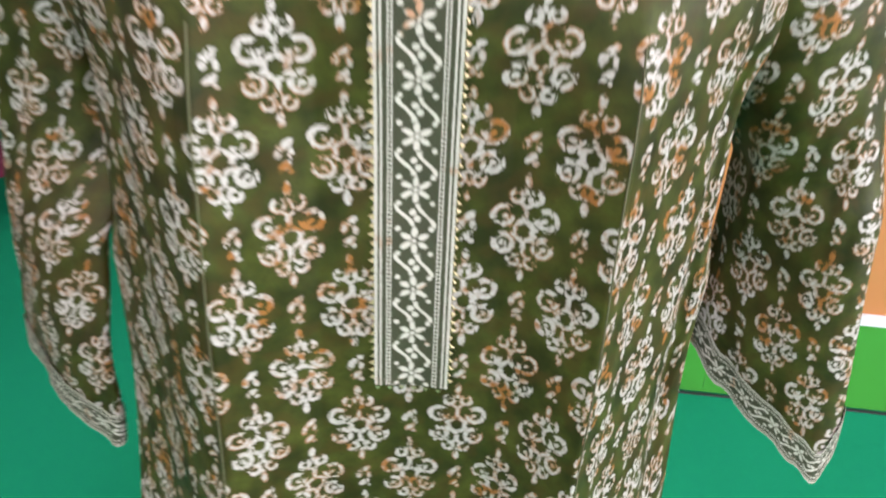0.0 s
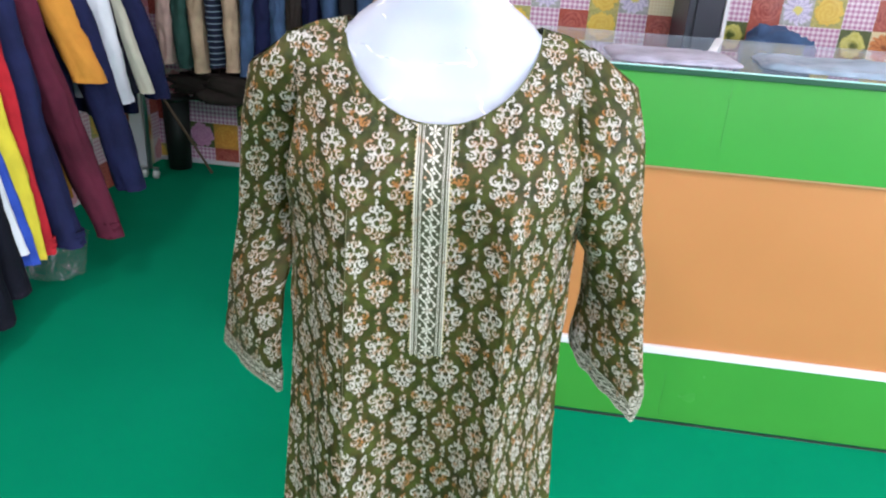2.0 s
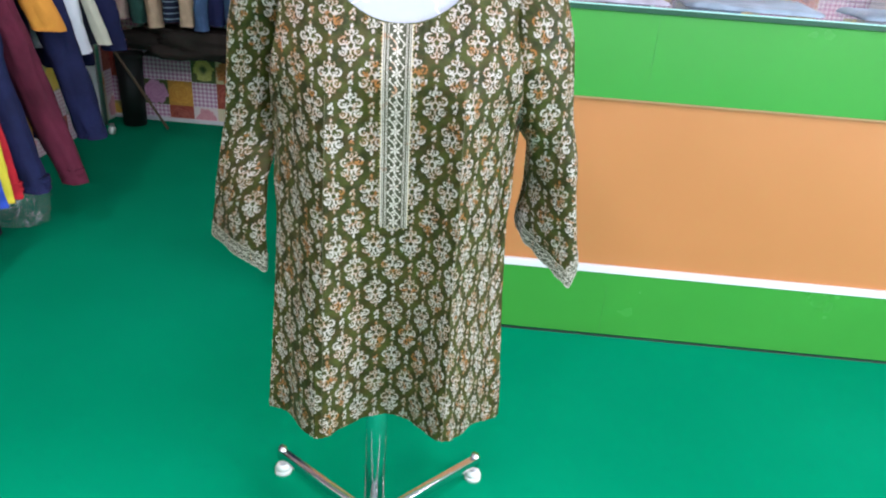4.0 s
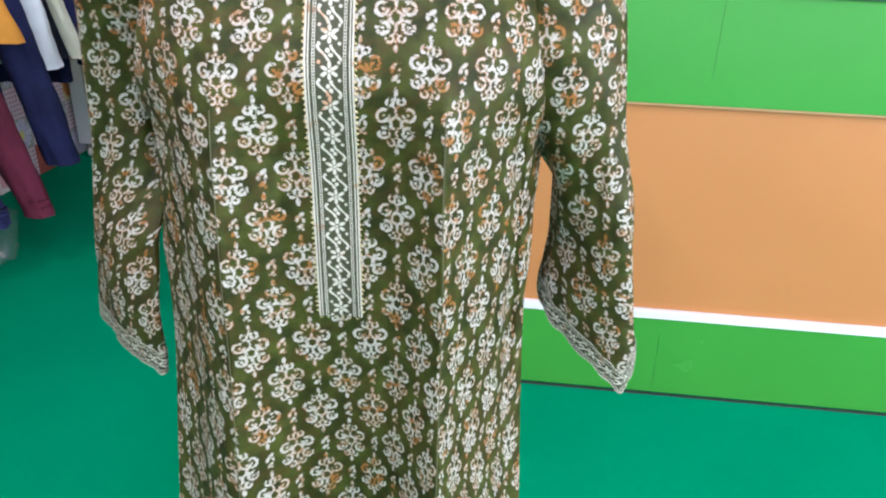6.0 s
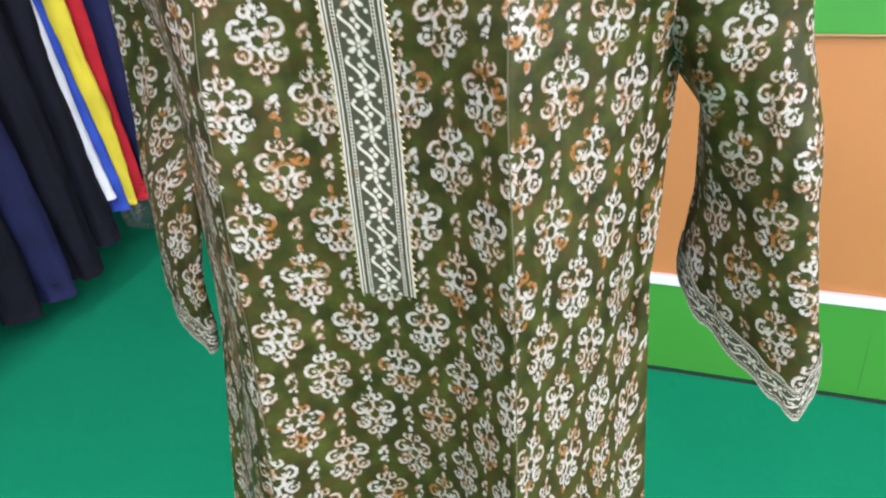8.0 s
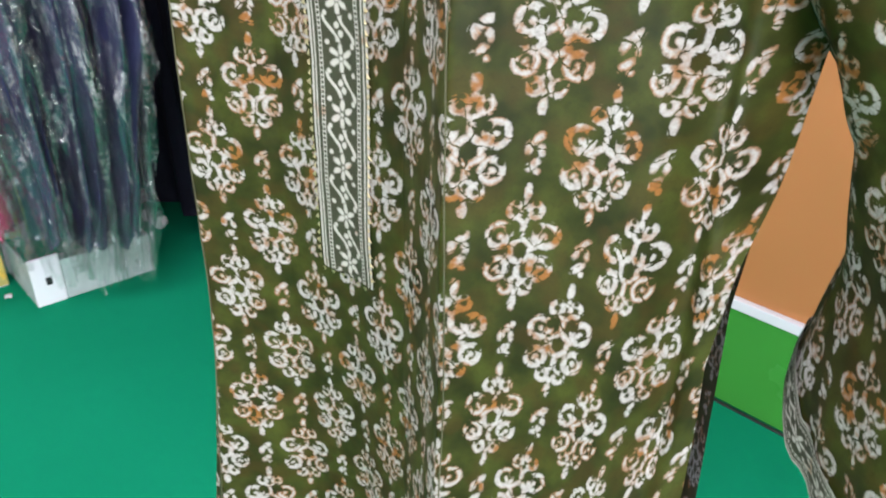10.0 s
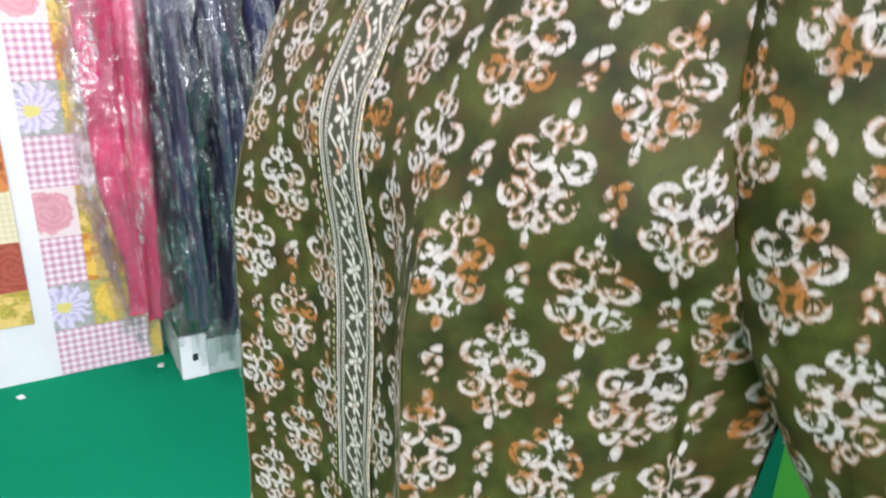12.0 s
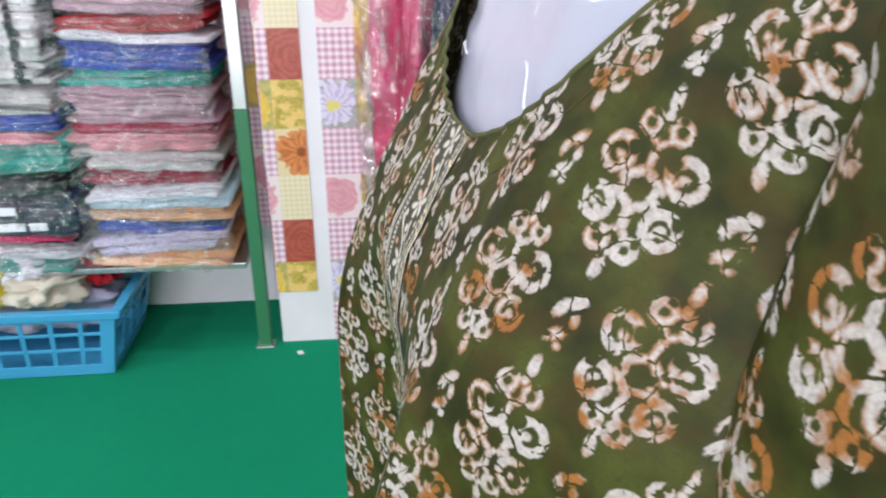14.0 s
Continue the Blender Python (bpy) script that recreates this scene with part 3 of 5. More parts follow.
tagged(part("mannequin", bm, M_shell), "glossy pale grey fibreglass display torso, headless and armless", "mannequin")

wrap = G("clear_wrap", 0.15, spec=1.0)
wrap_o = wrap.coords()
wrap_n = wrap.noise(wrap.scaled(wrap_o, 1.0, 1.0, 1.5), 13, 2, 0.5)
# glints painted as thin white lines in the wrap's alpha, in patches
wrap_glint = wrap.step(wrap.sub(1.0, wrap.mul(wrap.abs(wrap.sub(wrap_n, 0.5)), 75.0)), 0.1, 0.8)
wrap_glint = wrap.mul(wrap_glint, wrap.step(wrap.noise(wrap_o, 24, 2), 0.47, 0.56))
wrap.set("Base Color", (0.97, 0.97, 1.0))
wrap.set("Alpha", wrap.add(0.015, wrap.mul(wrap_glint, 0.85)))
wrap.bump(wrap.noise(wrap_o, 24, 2), 0.6, 0.01)
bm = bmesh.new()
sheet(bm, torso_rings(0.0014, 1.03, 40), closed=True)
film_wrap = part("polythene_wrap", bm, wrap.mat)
film_wrap.visible_shadow = False
tagged(film_wrap, "clear crinkled polythene wrapped over the display torso", "wrap")

SX, SY = 0.042, 0.47
stand = thing("mannequin_stand", pose(SX, SY, 0), "chrome pole stand with four splayed legs", "stand")
bm = rod(bmesh.new(), (0, 0, 0.055), (0, 0, 0.56), 0.0195, 32)
part("pole", bm, M_chrome, stand)
bm = rod(bmesh.new(), (0, 0, 0.030), (0, 0, 0.10), 0.027, 32)
rod(bm, (0, 0, 0.10), (0, 0, 0.108), 0.027, 32, 0.021)
part("hub", bm, M_chrome, stand)
for k in range(4):
    ang = math.radians(45 + 90 * k)
    bm = bmesh.new()
    block(bm, 0.015, 0.315, -0.009, 0.009, 0.042, 0.066, 0.003)
    for v in bm.verts:
        v.co.z += 0.030 * smooth01(1 - v.co.x / 0.3) - 0.004
    leg = part("leg", bm, M_chrome, stand, local=pose(0, 0, 0, 0, 0, math.degrees(ang)))
    bm = rod(bmesh.new(), (0.305, 0, 0.018), (0.305, 0, 0.070), 0.0085, 16)
    part("foot_bolt", bm, M_chrome, leg)
    bm = rod(bmesh.new(), (0.305, 0, 0.0), (0.305, 0, 0.012), 0.0185, 20)
    rod(bm, (0.305, 0, 0.012), (0.305, 0, 0.024), 0.0185, 20, 0.012)
    part("foot_pad", bm, M_rubber, leg, "white rubber foot pad")


# ---- the kurti ----
HEM = 0.425


def half_width(z):
    return line([(0.40, 0.192), (0.52, 0.184), (0.66, 0.178), (0.76, 0.174), (0.86, 0.181), (0.91, 0.184), (0.935, 0.180), (0.967, 0.176), (1.0, 0.171), (1.03, 0.167), (1.06, 0.166), (1.09, 0.171), (1.12, 0.177), (1.16, 0.18)], z)


def shoulder(ax):
    return 1.152 - 0.20 * max(ax - 0.095, 0) - 1.9 * max(ax - 0.135, 0) ** 2 * 3


def chest(z):
    return line([(0.93, 0.333), (0.97, 0.338), (1.00, 0.347), (1.03, 0.362), (1.05, 0.373), (1.07, 0.384), (1.09, 0.396), (1.10, 0.403), (1.12, 0.419), (1.15, 0.447), (1.2, 0.46)], z)


def ripples(dx, z, t, q):
    """Small relief of the front: crease, loose folds, dents and gathers."""
    ax = abs(dx)
    # pressed crease over the crest
    y = -0.0016 * max(0.0, 1 - abs(ax - 0.094) / 0.006) * smooth01((0.98 - z) / 0.08)
    # loose folds
    amp = 0.0030 + 0.004 * q
    y += amp * math.sin(ax * 95 + 1.7 * fbm(z * 3, 0.4) + (1.1 if dx > 0 else 0.2)) * smooth01((ax - 0.10) / 0.04) * (1 - t)
    y += 0.0030 * fbm(dx * 11, z * 4.5, 3.1) + 0.0010 * fbm(dx * 34, z * 20, 7.7)
    # soft dents above the bust and gathers below the neck edge
    y += 0.0022 * t * fbm(dx * 16 + z * 9, z * 13 - dx * 6, 12.3)
    n = neck_front(ax)
    if n is not None and ax > 0.022:
        y += 0.0012 * math.exp(-((n - z - 0.017) / 0.0011) ** 2) * smooth01((0.100 - ax) / 0.02)
        y -= 0.0014 * (0.5 + 0.5 * math.sin(ax * 620 + 2 * fbm(ax * 40, 5.0))) * smooth01(1 - (n - z) / 0.022) * smooth01((0.10 - ax) / 0.03)
    return y


def armhole_roll(ax, z):
    return 0.004 * smooth01((ax - half_width(z) + 0.003) / 0.003) * smooth01((z - 0.90) / 0.03) * smooth01((1.10 - z) / 0.05)


def front(dx, z, plain=False):
    """The front of the garment as a depth y for a distance dx from the middle."""
    ax = abs(dx)
    low = line([(0, 0.354), (0.045, 0.350), (0.075, 0.335), (0.092, 0.324), (0.105, 0.331), (0.13, 0.358), (0.155, 0.388), (0.175, 0.415), (0.20, 0.450)], ax)
    over = line([(0, 0.006), (0.05, 0.003), (0.09, 0.0), (0.12, 0.011), (0.15, 0.032), (0.175, 0.055), (0.20, 0.080)], ax)
    high = chest(z) + over * (1 - 0.7 * smooth01((z - 1.04) / 0.09))
    hem = line([(0, 0.362), (0.04, 0.350), (0.085, 0.300), (0.105, 0.296), (0.14, 0.335), (0.17, 0.365), (0.20, 0.385)], ax)
    t = smooth01((z - 0.91) / 0.09)
    y = low + (high - low) * t
    q = smooth01((0.76 - z) / 0.34)
    y += (hem - y) * q * 0.92
    if dx > 0:
        y += (0.008 * math.exp(-((ax - 0.113) / 0.018) ** 2) - 0.003 * math.exp(-((ax - 0.093) / 0.016) ** 2)) * (1 - t)
        y += (0.015 if plain in (False, True) else 0.0) * math.exp(-((ax - 0.160) / 0.0075) ** 2) * smooth01((z - 0.58) / 0.16) * smooth01((1.00 - z) / 0.11)
    # the armhole edge rolls in under the sleeve's seam, the side below it falls back
    if plain in (False, True):
        y += armhole_roll(ax, z) + 0.022 * smooth01((ax - 0.164) / 0.016) * smooth01((z - 0.80) / 0.05) * smooth01((0.95 - z) / 0.05)
    if not plain:
        y += ripples(dx, z, t, q)
    if ax > 0.108 and z > 1.0 and plain != 'level':
        y += (CY + 0.002 - y) * smooth01(1 - (shoulder(ax) - z) / 0.016)
    return y


def back(dx, z):
    ax = abs(dx)
    r2 = max(0, 1 - (ax / (half_width(z) + 0.001)) ** 2)
    y = 0.446 + 0.0475 * (math.sqrt(r2) + r2) + 0.010 * math.sin(ax * 60) * smooth01((0.7 - z) / 0.3)
    y += 0.004 * fbm(dx * 9, z * 4, 9.0)
    top = shoulder(ax) - z
    cap = math.sqrt(max(0.0, 1 - (1 - min(max(top, 0) / 0.085, 1)) ** 2))
    return CY + (y - CY) * cap - 0.001 * (1 - cap)


def neck_front(ax):
    """Height of the round neckline, or None outside it."""
    return 1.046 + 0.100 * (1 - math.sqrt(max(0.0, 1 - (ax / 0.112) ** 2))) if ax < 0.112 else None


def neck_back(ax):
    return 1.128 + 0.022 * (1 - math.sqrt(max(0.0, 1 - (ax / 0.112) ** 2))) if ax < 0.112 else None


def level_grid(surf):
    """Lengths along the cloth at level heights, evened out over some centimetres, for the run of the print."""
    zs, n = [0.41 + 0.01 * k for k in range(77)], 96
    table = []
    for z in zs:
        line_u = {0: 0.0}
        for side in (1, -1):
            for k in range(1, n + 1):
                a, b = surf(side * (k - 1) * 0.002, z), surf(side * k * 0.002, z)
                line_u[side * k] = line_u[side * (k - 1)] + side * math.hypot(0.002, a - b)
        table.append([line_u[k] for k in range(-n, n + 1)])
    t = np.array(table)
    for _ in range(2):
        pad = np.vstack([t[:1]] * 5 + [t] + [t[-1:]] * 5)
        t = np.mean([pad[k:k + len(t)] for k in range(11)], axis=0)
    return t


def cloth_u(t, dx, z):
    a = min(max((z - 0.41) / 0.01, 0), t.shape[0] - 1.001)
    b = min(max(dx / 0.002 + 96, 0), t.shape[1] - 1.001)
    i, j = int(a), int(b)
    fa, fb = a - i, b - j
    return float((t[i, j] * (1 - fb) + t[i, j + 1] * fb) * (1 - fa) + (t[i + 1, j] * (1 - fb) + t[i + 1, j + 1] * fb) * fa)


# how the print is drawn askew on the front, in repeats of the pattern: terms of the place across and up
SKEW = [(0, 0, -0.023, -0.011), (0, 1, -0.058, -0.026), (0, 2, 0.010, 0.011), (1, 0, 0.204, 0.130), (1, 1, 0.031, -0.003), (1, 2, -0.027, 0.001),
        (2, 0, -0.025, 0.033), (2, 1, 0.068, 0.013), (2, 2, -0.031, -0.023), (3, 0, -0.056, -0.098), (3, 1, 0.028, 0.021)]


def skew(dx, z):
    a, b = min(max(dx, -0.15), 0.165) / 0.1, (min(max(z, 0.62), 1.10) - 0.85) / 0.1
    return 0.0510 * sum(k[2] * a ** k[0] * b ** k[1] for k in SKEW), 0.0830 * sum(k[3] * a ** k[0] * b ** k[1] for k in SKEW)


def panel(surf, neck, cols=281, nrows=260, base=None, level=None, flare=0.0, askew=True, tail=0.0):
    base = base or surf
    grid = level_grid(level or surf)
    rows, uvs, plain = [], [], []
    for i in range(nrows):
        t = i / (nrows - 1)
        row, low = [], []
        for j in range(cols):
            s = -1 + 2 * j / (cols - 1)
            ax = abs(s) * 0.178
            n = neck(ax)
            zt = n if n is not None else shoulder(ax) - 0.001
            hem = HEM + 0.004 * fbm(s * 5, 1.3) - 0.004 * s * s - 1.6 * tail * smooth01((s - 0.86) / 0.14)
            z = hem + t * (zt - hem)
            dx = s * (half_width(z) + flare * smooth01((0.92 - z) / 0.10) + tail * smooth01((s - 0.8) / 0.2) * smooth01((0.54 - z) / 0.09))
            row.append(Vector((CX + dx, surf(dx, z), z)))
            low.append(Vector((CX + dx, base(dx, z), z)))
        us = [cloth_u(grid, p.x - CX, p.z) + math.copysign(armhole_roll(abs(p.x - CX), p.z), p.x - CX) for p in row]
        rows.append(row)
        plain.append(low)
        uvs.append(us)
    for j in range(cols):
        run = [0.0]
        for i in range(1, nrows):
            a, b = plain[i][j], plain[i - 1][j]
            run.append(run[-1] + math.hypot(a.z - b.z, 0.9 * (a.y - b.y)))
        k = min(range(nrows), key=lambda i: abs(rows[i][j].z - 0.74))
        for i in range(nrows):
            su, sv = skew(rows[i][j].x - CX, rows[i][j].z) if askew else (0.0, 0.0)
            uvs[i][j] = (uvs[i][j] - su, run[i] - run[k] + rows[k][j].z - 0.6960 - sv)
    return rows, uvs


kurti = thing("kurti", pose(0, 0, 0), "olive green block-printed cotton kurti on the mannequin", "kurti")
rows, uvs = panel(front, neck_front, base=lambda dx, z: front(dx, z, 'print'), level=lambda dx, z: front(dx, z, 'level'))
bm = bmesh.new()
sheet(bm, rows, uvs)
part("front_panel", bm, M_batik, kurti)
rows_b, uvs_b = panel(back, neck_back, 81, 90, flare=-0.011, askew=False, tail=0.019)
bm = bmesh.new()
sheet(bm, [list(reversed(r)) for r in rows_b], [list(reversed(r)) for r in uvs_b])
part("back_panel", bm, M_batik, kurti)
# turned neck edge
M_bind = cloth("olive_binding", (0.075, 0.08, 0.03))
for top in (rows[-1], rows_b[-1]):
    bm = bmesh.new()
    pts = [p for p in top if abs(p.x - CX) < 0.114]
    ring = []
    for a, b in zip(pts, pts[1:] + [pts[-1] * 2 - pts[-2]]):
        q = (b - a).to_track_quat("Z", "Y")
        ring.append([a + q @ Vector((0.0011 * math.cos(k), 0.0011 * math.sin(k), 0)) for k in (0, 1.05, 2.09, 3.14, 4.19, 5.24)])
    sheet(bm, ring, closed=True)
    part("neck_binding", bm, M_bind, kurti)

# fine stitched seam along each crest
M_thread = cloth("pale_thread", (0.11, 0.105, 0.055))
for side in (-1, 1):
    bm = bmesh.new()
    ring = []
    for i in range(140):
        z = HEM + 0.012 + i / 139 * 0.52
        dx = side * (0.094 - 0.002 * smooth01((z - 0.8) / 0.1))
        ring.append([Vector((CX + dx + 0.0005 * math.cos(k), front(dx, z) - 0.0002 + 0.0005 * math.sin(k), z)) for k in (0, 1.57, 3.14, 4.71)])
    sheet(bm, ring, closed=True)
    part("front_seam", bm, M_thread, kurti, "olive stitched seam")

# stitching of the neck facing
for side in (-1, 1):
    bm = bmesh.new()
    ring = []
    for i in range(80):
        ax = 0.022 + 0.078 * i / 79
        z = neck_front(ax) - 0.017
        ring.append([Vector((CX + side * ax + 0.0004 * math.cos(k), front(side * ax, z) - 0.0001 + 0.0004 * math.sin(k), z + 0.0003 * math.cos(k))) for k in (0, 1.57, 3.14, 4.71)])
    sheet(bm, ring, closed=True)
    part("neck_seam", bm, M_bind, kurti, "dark stitched seam below the neckline")

# placket strip with tinsel along its edges
bm = bmesh.new()
prow, puv = [], []
for i in range(120):
    t = i / 119
    z = 0.767 + t * (neck_front(0.0) + 0.0005 - 0.767)
    row, us = [], []
    shift = -0.004 * t + 0.003
    for j in range(13):
        s = j / 12
        dx = (s - 0.5) * 0.039 + shift
        e = 0.0005 * (1 - (2 * s - 1) ** 8) + 0.0007
        row.append(Vector((CX + dx, front(dx, z) - e, z)))
        us.append((s, z))
    prow.append(row)
    puv.append(us)
sheet(bm, prow, puv)
part("placket", bm, M_border, kurti, "cream and green woven border strip")
bm = bmesh.new()
random.seed(5)
for i in range(2, 119, 2):
    for side, col in ((-1, 0), (1, 12)):
        p, q = prow[i][col], prow[min(i + 1, 119)][col]
        ext = 0.0024 + random.uniform(-0.0008, 0.001)
        a = bm.verts.new(p + Vector((0, -0.0012, 0)))
        b = bm.verts.new(q + Vector((0, -0.0012, 0.0012)))
        c = bm.verts.new((p + q) / 2 + Vector((side * ext, -0.0012, random.uniform(-0.001, 0.001))))
        d = bm.verts.new((p + q) / 2 + Vector((side * ext * 0.4, -0.0019, 0)))
        bm.faces.new((a, c, d))
        bm.faces.new((d, c, b))
        bm.faces.new((a, d, b))
for j in range(0, 12, 2):
    p, q = prow[0][j], prow[0][j + 1]
    c = bm.verts.new((p + q) / 2 + Vector((0, -0.001, -0.0022)))
    bm.faces.new((bm.verts.new(p + Vector((0, -0.0012, 0))), bm.verts.new(q + Vector((0, -0.0012, 0))), c))
part("tinsel_edging", bm, M_gold, kurti, "gold tinsel rickrack along the strip", False)


def make_sleeve(near, far, thick, end, top, seed, ridge=0.0):
    """A flat hanging sleeve. near, far: (z, x, y) of its edges beside the body and away from it; thick: half its thickness by height;
    end: height of the cuff round the tube, from the far edge over the front to the near edge and back; top: height of its upper end."""
    cols, nrows = 64, 96
    rows, uvs = [], []
    for i in range(nrows):
        t = i / (nrows - 1)
        row = []
        for j in range(cols):
            a = 2 * math.pi * j / cols
            c, s = math.cos(a), math.sin(a)
            ze = curve(end, j / cols)
            zt = line(top, (c + 1) / 2)
            z = zt + t * (ze - zt)
            n2 = Vector([line([(k[0], k[m]) for k in near], z) for m in (1, 2)])
            f2 = Vector([line([(k[0], k[m]) for k in far], z) for m in (1, 2)])
            mid, half = (n2 + f2) / 2, (f2 - n2) / 2
            nor = Vector((half.y, -half.x)).normalized()
            if nor.y > 0:
                nor = -nor
            th = line(thick, z)
            w = smooth01((1.0 - z) / 0.12)
            th *= 1 + w * (0.22 * math.sin(4 * a + seed + z * 7) + 0.20 * fbm(c * 2, z * 6, seed))
            p = mid + half * math.copysign(abs(c) ** 0.85, c) + nor * th * s
            wav = 0.004 * w * fbm(z * 9, c * 2.0, seed + 5) + ridge * max(0.0, 1 - abs(c - 0.40) / (0.6 if c > 0.4 else 1.2)) * max(s, 0.0) ** 0.5 * smooth01((1.03 - z) / 0.16)
            row.append(Vector((p.x + nor.x * wav, p.y + nor.y * wav, z)))
        us = [0.0]
        for j in range(1, cols + 1):
            p, q = row[j % cols], row[j - 1]
            us.append(us[-1] + math.hypot(p.x - q.x, p.y - q.y))
        rows.append(row)
        uvs.append([(us[j] + 0.023, row[j % cols].z + 0.031) for j in range(cols + 1)])
    bm = bmesh.new()
    sheet(bm, rows, uvs, closed=True)
    ob = part("sleeve", bm, M_batik, kurti)
    # border along the cuff, a little outside the sleeve
    bm = bmesh.new()
    crow, cuv = [], []
    n = cols
    mid = sum((p for p in rows[-1]), Vector()) / n
    length = [0.0]
    for j in range(1, n + 1):
        length.append(length[-1] + (rows[-1][j % n] - rows[-1][j - 1]).length)
    for k in range(9):
        w = k / 8 * 0.026
        row = []
        for j in range(n):
            col = [r[j] for r in rows]
            left, i = w, len(col) - 1
            while True:
                seg = (col[i] - col[i - 1]).length
                if seg >= left:
                    p = col[i] + (col[i - 1] - col[i]) * (left / seg)
                    break
                left -= seg
                i -= 1
            ta = (rows[-1][(j + 1) % n] - rows[-1][j - 1])
            out = Vector((ta.y, -ta.x, 0)).normalized()
            if out.dot(p - mid) < 0:
                out = -out
            row.append(p + out * 0.0013)
        crow.append(row)
        cuv.append([(k / 8, length[j]) for j in range(n + 1)])
    sheet(bm, crow, cuv, closed=True)
    part("cuff_border", bm, M_border, ob, "woven border band along the cuff")
    return ob


make_sleeve([(0.62, 0.250, 0.470), (0.75, 0.254, 0.480), (0.80, 0.262, 0.490), (0.865, 0.262, 0.488), (0.900, 0.238, 0.466), (0.93, 0.213, 0.445), (0.96, 0.212, 0.426), (1.0, 0.214, 0.414), (1.03, 0.214, 0.418), (1.06, 0.212, 0.428), (1.09, 0.214, 0.438), (1.13, 0.200, 0.450)],
            [(0.62, 0.358, 0.418), (0.70, 0.351, 0.420), (0.85, 0.328, 0.420), (0.93, 0.316, 0.442), (1.03, 0.303, 0.458), (1.09, 0.286, 0.454), (1.13, 0.245, 0.450)],
            [(0.62, 0.012), (0.80, 0.016), (0.88, 0.024), (0.95, 0.029), (1.05, 0.030), (1.10, 0.028), (1.14, 0.010)],
            [(0.0, 0.688), (0.05, 0.668), (0.10, 0.650), (0.16, 0.663), (0.22, 0.680), (0.30, 0.704), (0.38, 0.725), (0.48, 0.738), (0.52, 0.740), (0.75, 0.715), (0.93, 0.690), (1.0, 0.682)],
            [(0.0, 1.115), (0.3, 1.132), (0.7, 1.128), (1.0, 1.085)], 0.6, 0.009)
make_sleeve([(0.62, -0.140, 0.416), (0.72, -0.138, 0.420), (0.80, -0.136, 0.438), (0.84, -0.126, 0.474), (0.90, -0.112, 0.506), (0.98, -0.101, 0.508), (1.04, -0.096, 0.482), (1.13, -0.090, 0.450)],
            [(0.62, -0.248, 0.526), (0.66, -0.244, 0.520), (0.71, -0.237, 0.512), (0.81, -0.216, 0.494), (0.89, -0.200, 0.474), (1.02, -0.184, 0.453), (1.09, -0.170, 0.450), (1.13, -0.130, 0.450)],
            [(0.62, 0.010), (0.80, 0.014), (0.88, 0.016), (0.95, 0.019), (1.02, 0.028), (1.06, 0.037), (1.10, 0.035), (1.14, 0.010)],
            [(0.0, 0.668), (0.10, 0.667), (0.30, 0.660), (0.46, 0.650), (0.52, 0.651), (0.75, 0.660), (0.93, 0.667), (1.0, 0.668)],
            [(0.0, 1.115), (0.3, 1.132), (0.7, 1.128), (1.0, 1.085)], 2.3)


# ---- counter ----
counter = thing("counter", ROOM @ pose(0, 0, 0), "shop counter with green and orange laminate front and glass top", "counter")
XL, XR, YF = -0.345, 2.75, 1.400
# plinth coloured black to give the toe gap its shadow line
box_part("plinth", (XL + 0.01, XR, YF + 0.016, YF + 0.04, 0.0, 0.006), M_black, counter, "recessed plinth, black for the shadow in the toe gap", 0.001)
box_part("foot_strip", (XL, XR, YF - 0.009, YF - 0.001, 0.0, 0.003), M_black, counter, "thin dark strip along the foot", 0.001)
box_part("lower_panel", (XL, XR, YF, YF + 0.03, 0.004, 0.218), M_green, counter, "apple green laminate panel", 0.002)
box_part("white_strip", (XL, XR, YF - 0.006, YF + 0.03, 0.218, 0.239), M_plaster, counter, "white laminate strip", 0.002)
box_part("middle_panel", (XL, XR, YF + 0.008, YF + 0.03, 0.239, 0.7385), M_orange, counter, "orange laminate panel", 0.002)
box_part("edge_strip", (XL, XR, YF - 0.007, YF + 0.03, 0.7385, 0.7435), M_tan, counter, "bare board edge", 0.001)
box_part("upper_panel", (XL, XR, YF - 0.010, YF + 0.03, 0.7435, 0.9680), M_green, counter, "apple green laminate panel", 0.002)
box_part("end_panel", (XL, XL + 0.02, YF + 0.03, YF + 0.62, 0.0, 0.95), M_black, counter, "dark end panel", 0.002)
box_part("shelf", (XL + 0.02, XR, YF + 0.03, YF + 0.60, 0.760, 0.778), M_strip, counter, "white inner shelf", 0.002)
box_part("back_panel", (XL + 0.02, XR, YF + 0.60, YF + 0.618, 0.0, 0.80), M_strip, counter, "", 0.002)
top = box_part("glass_top", (XL - 0.01, XR, YF - 0.0135, YF + 0.66, 0.9735, 0.9835), M_glass, counter, "clear glass top", 0.0015)
top.visible_shadow = False
box_part("glass_edge", (XL - 0.01, XR, YF - 0.019, YF - 0.0145, 0.9685, 0.9810), M_glassedge, counter, "dark green polished glass edge", 0.001)
# highlight on the front bevel, put in as a thin pale strip
box_part("glass_lip", (XL - 0.01, XR, YF - 0.018, YF - 0.0145, 0.9812, 0.9845), M_lip, counter, "pale aqua highlight line along the glass bevel", 0.001)
for sx in (0.33, 0.75, 1.3, 1.9):
    box_part("glass_support", (sx, sx + 0.012, YF + 0.05, YF + 0.55, 0.779, 0.972), M_glass, counter, "", 0.001)
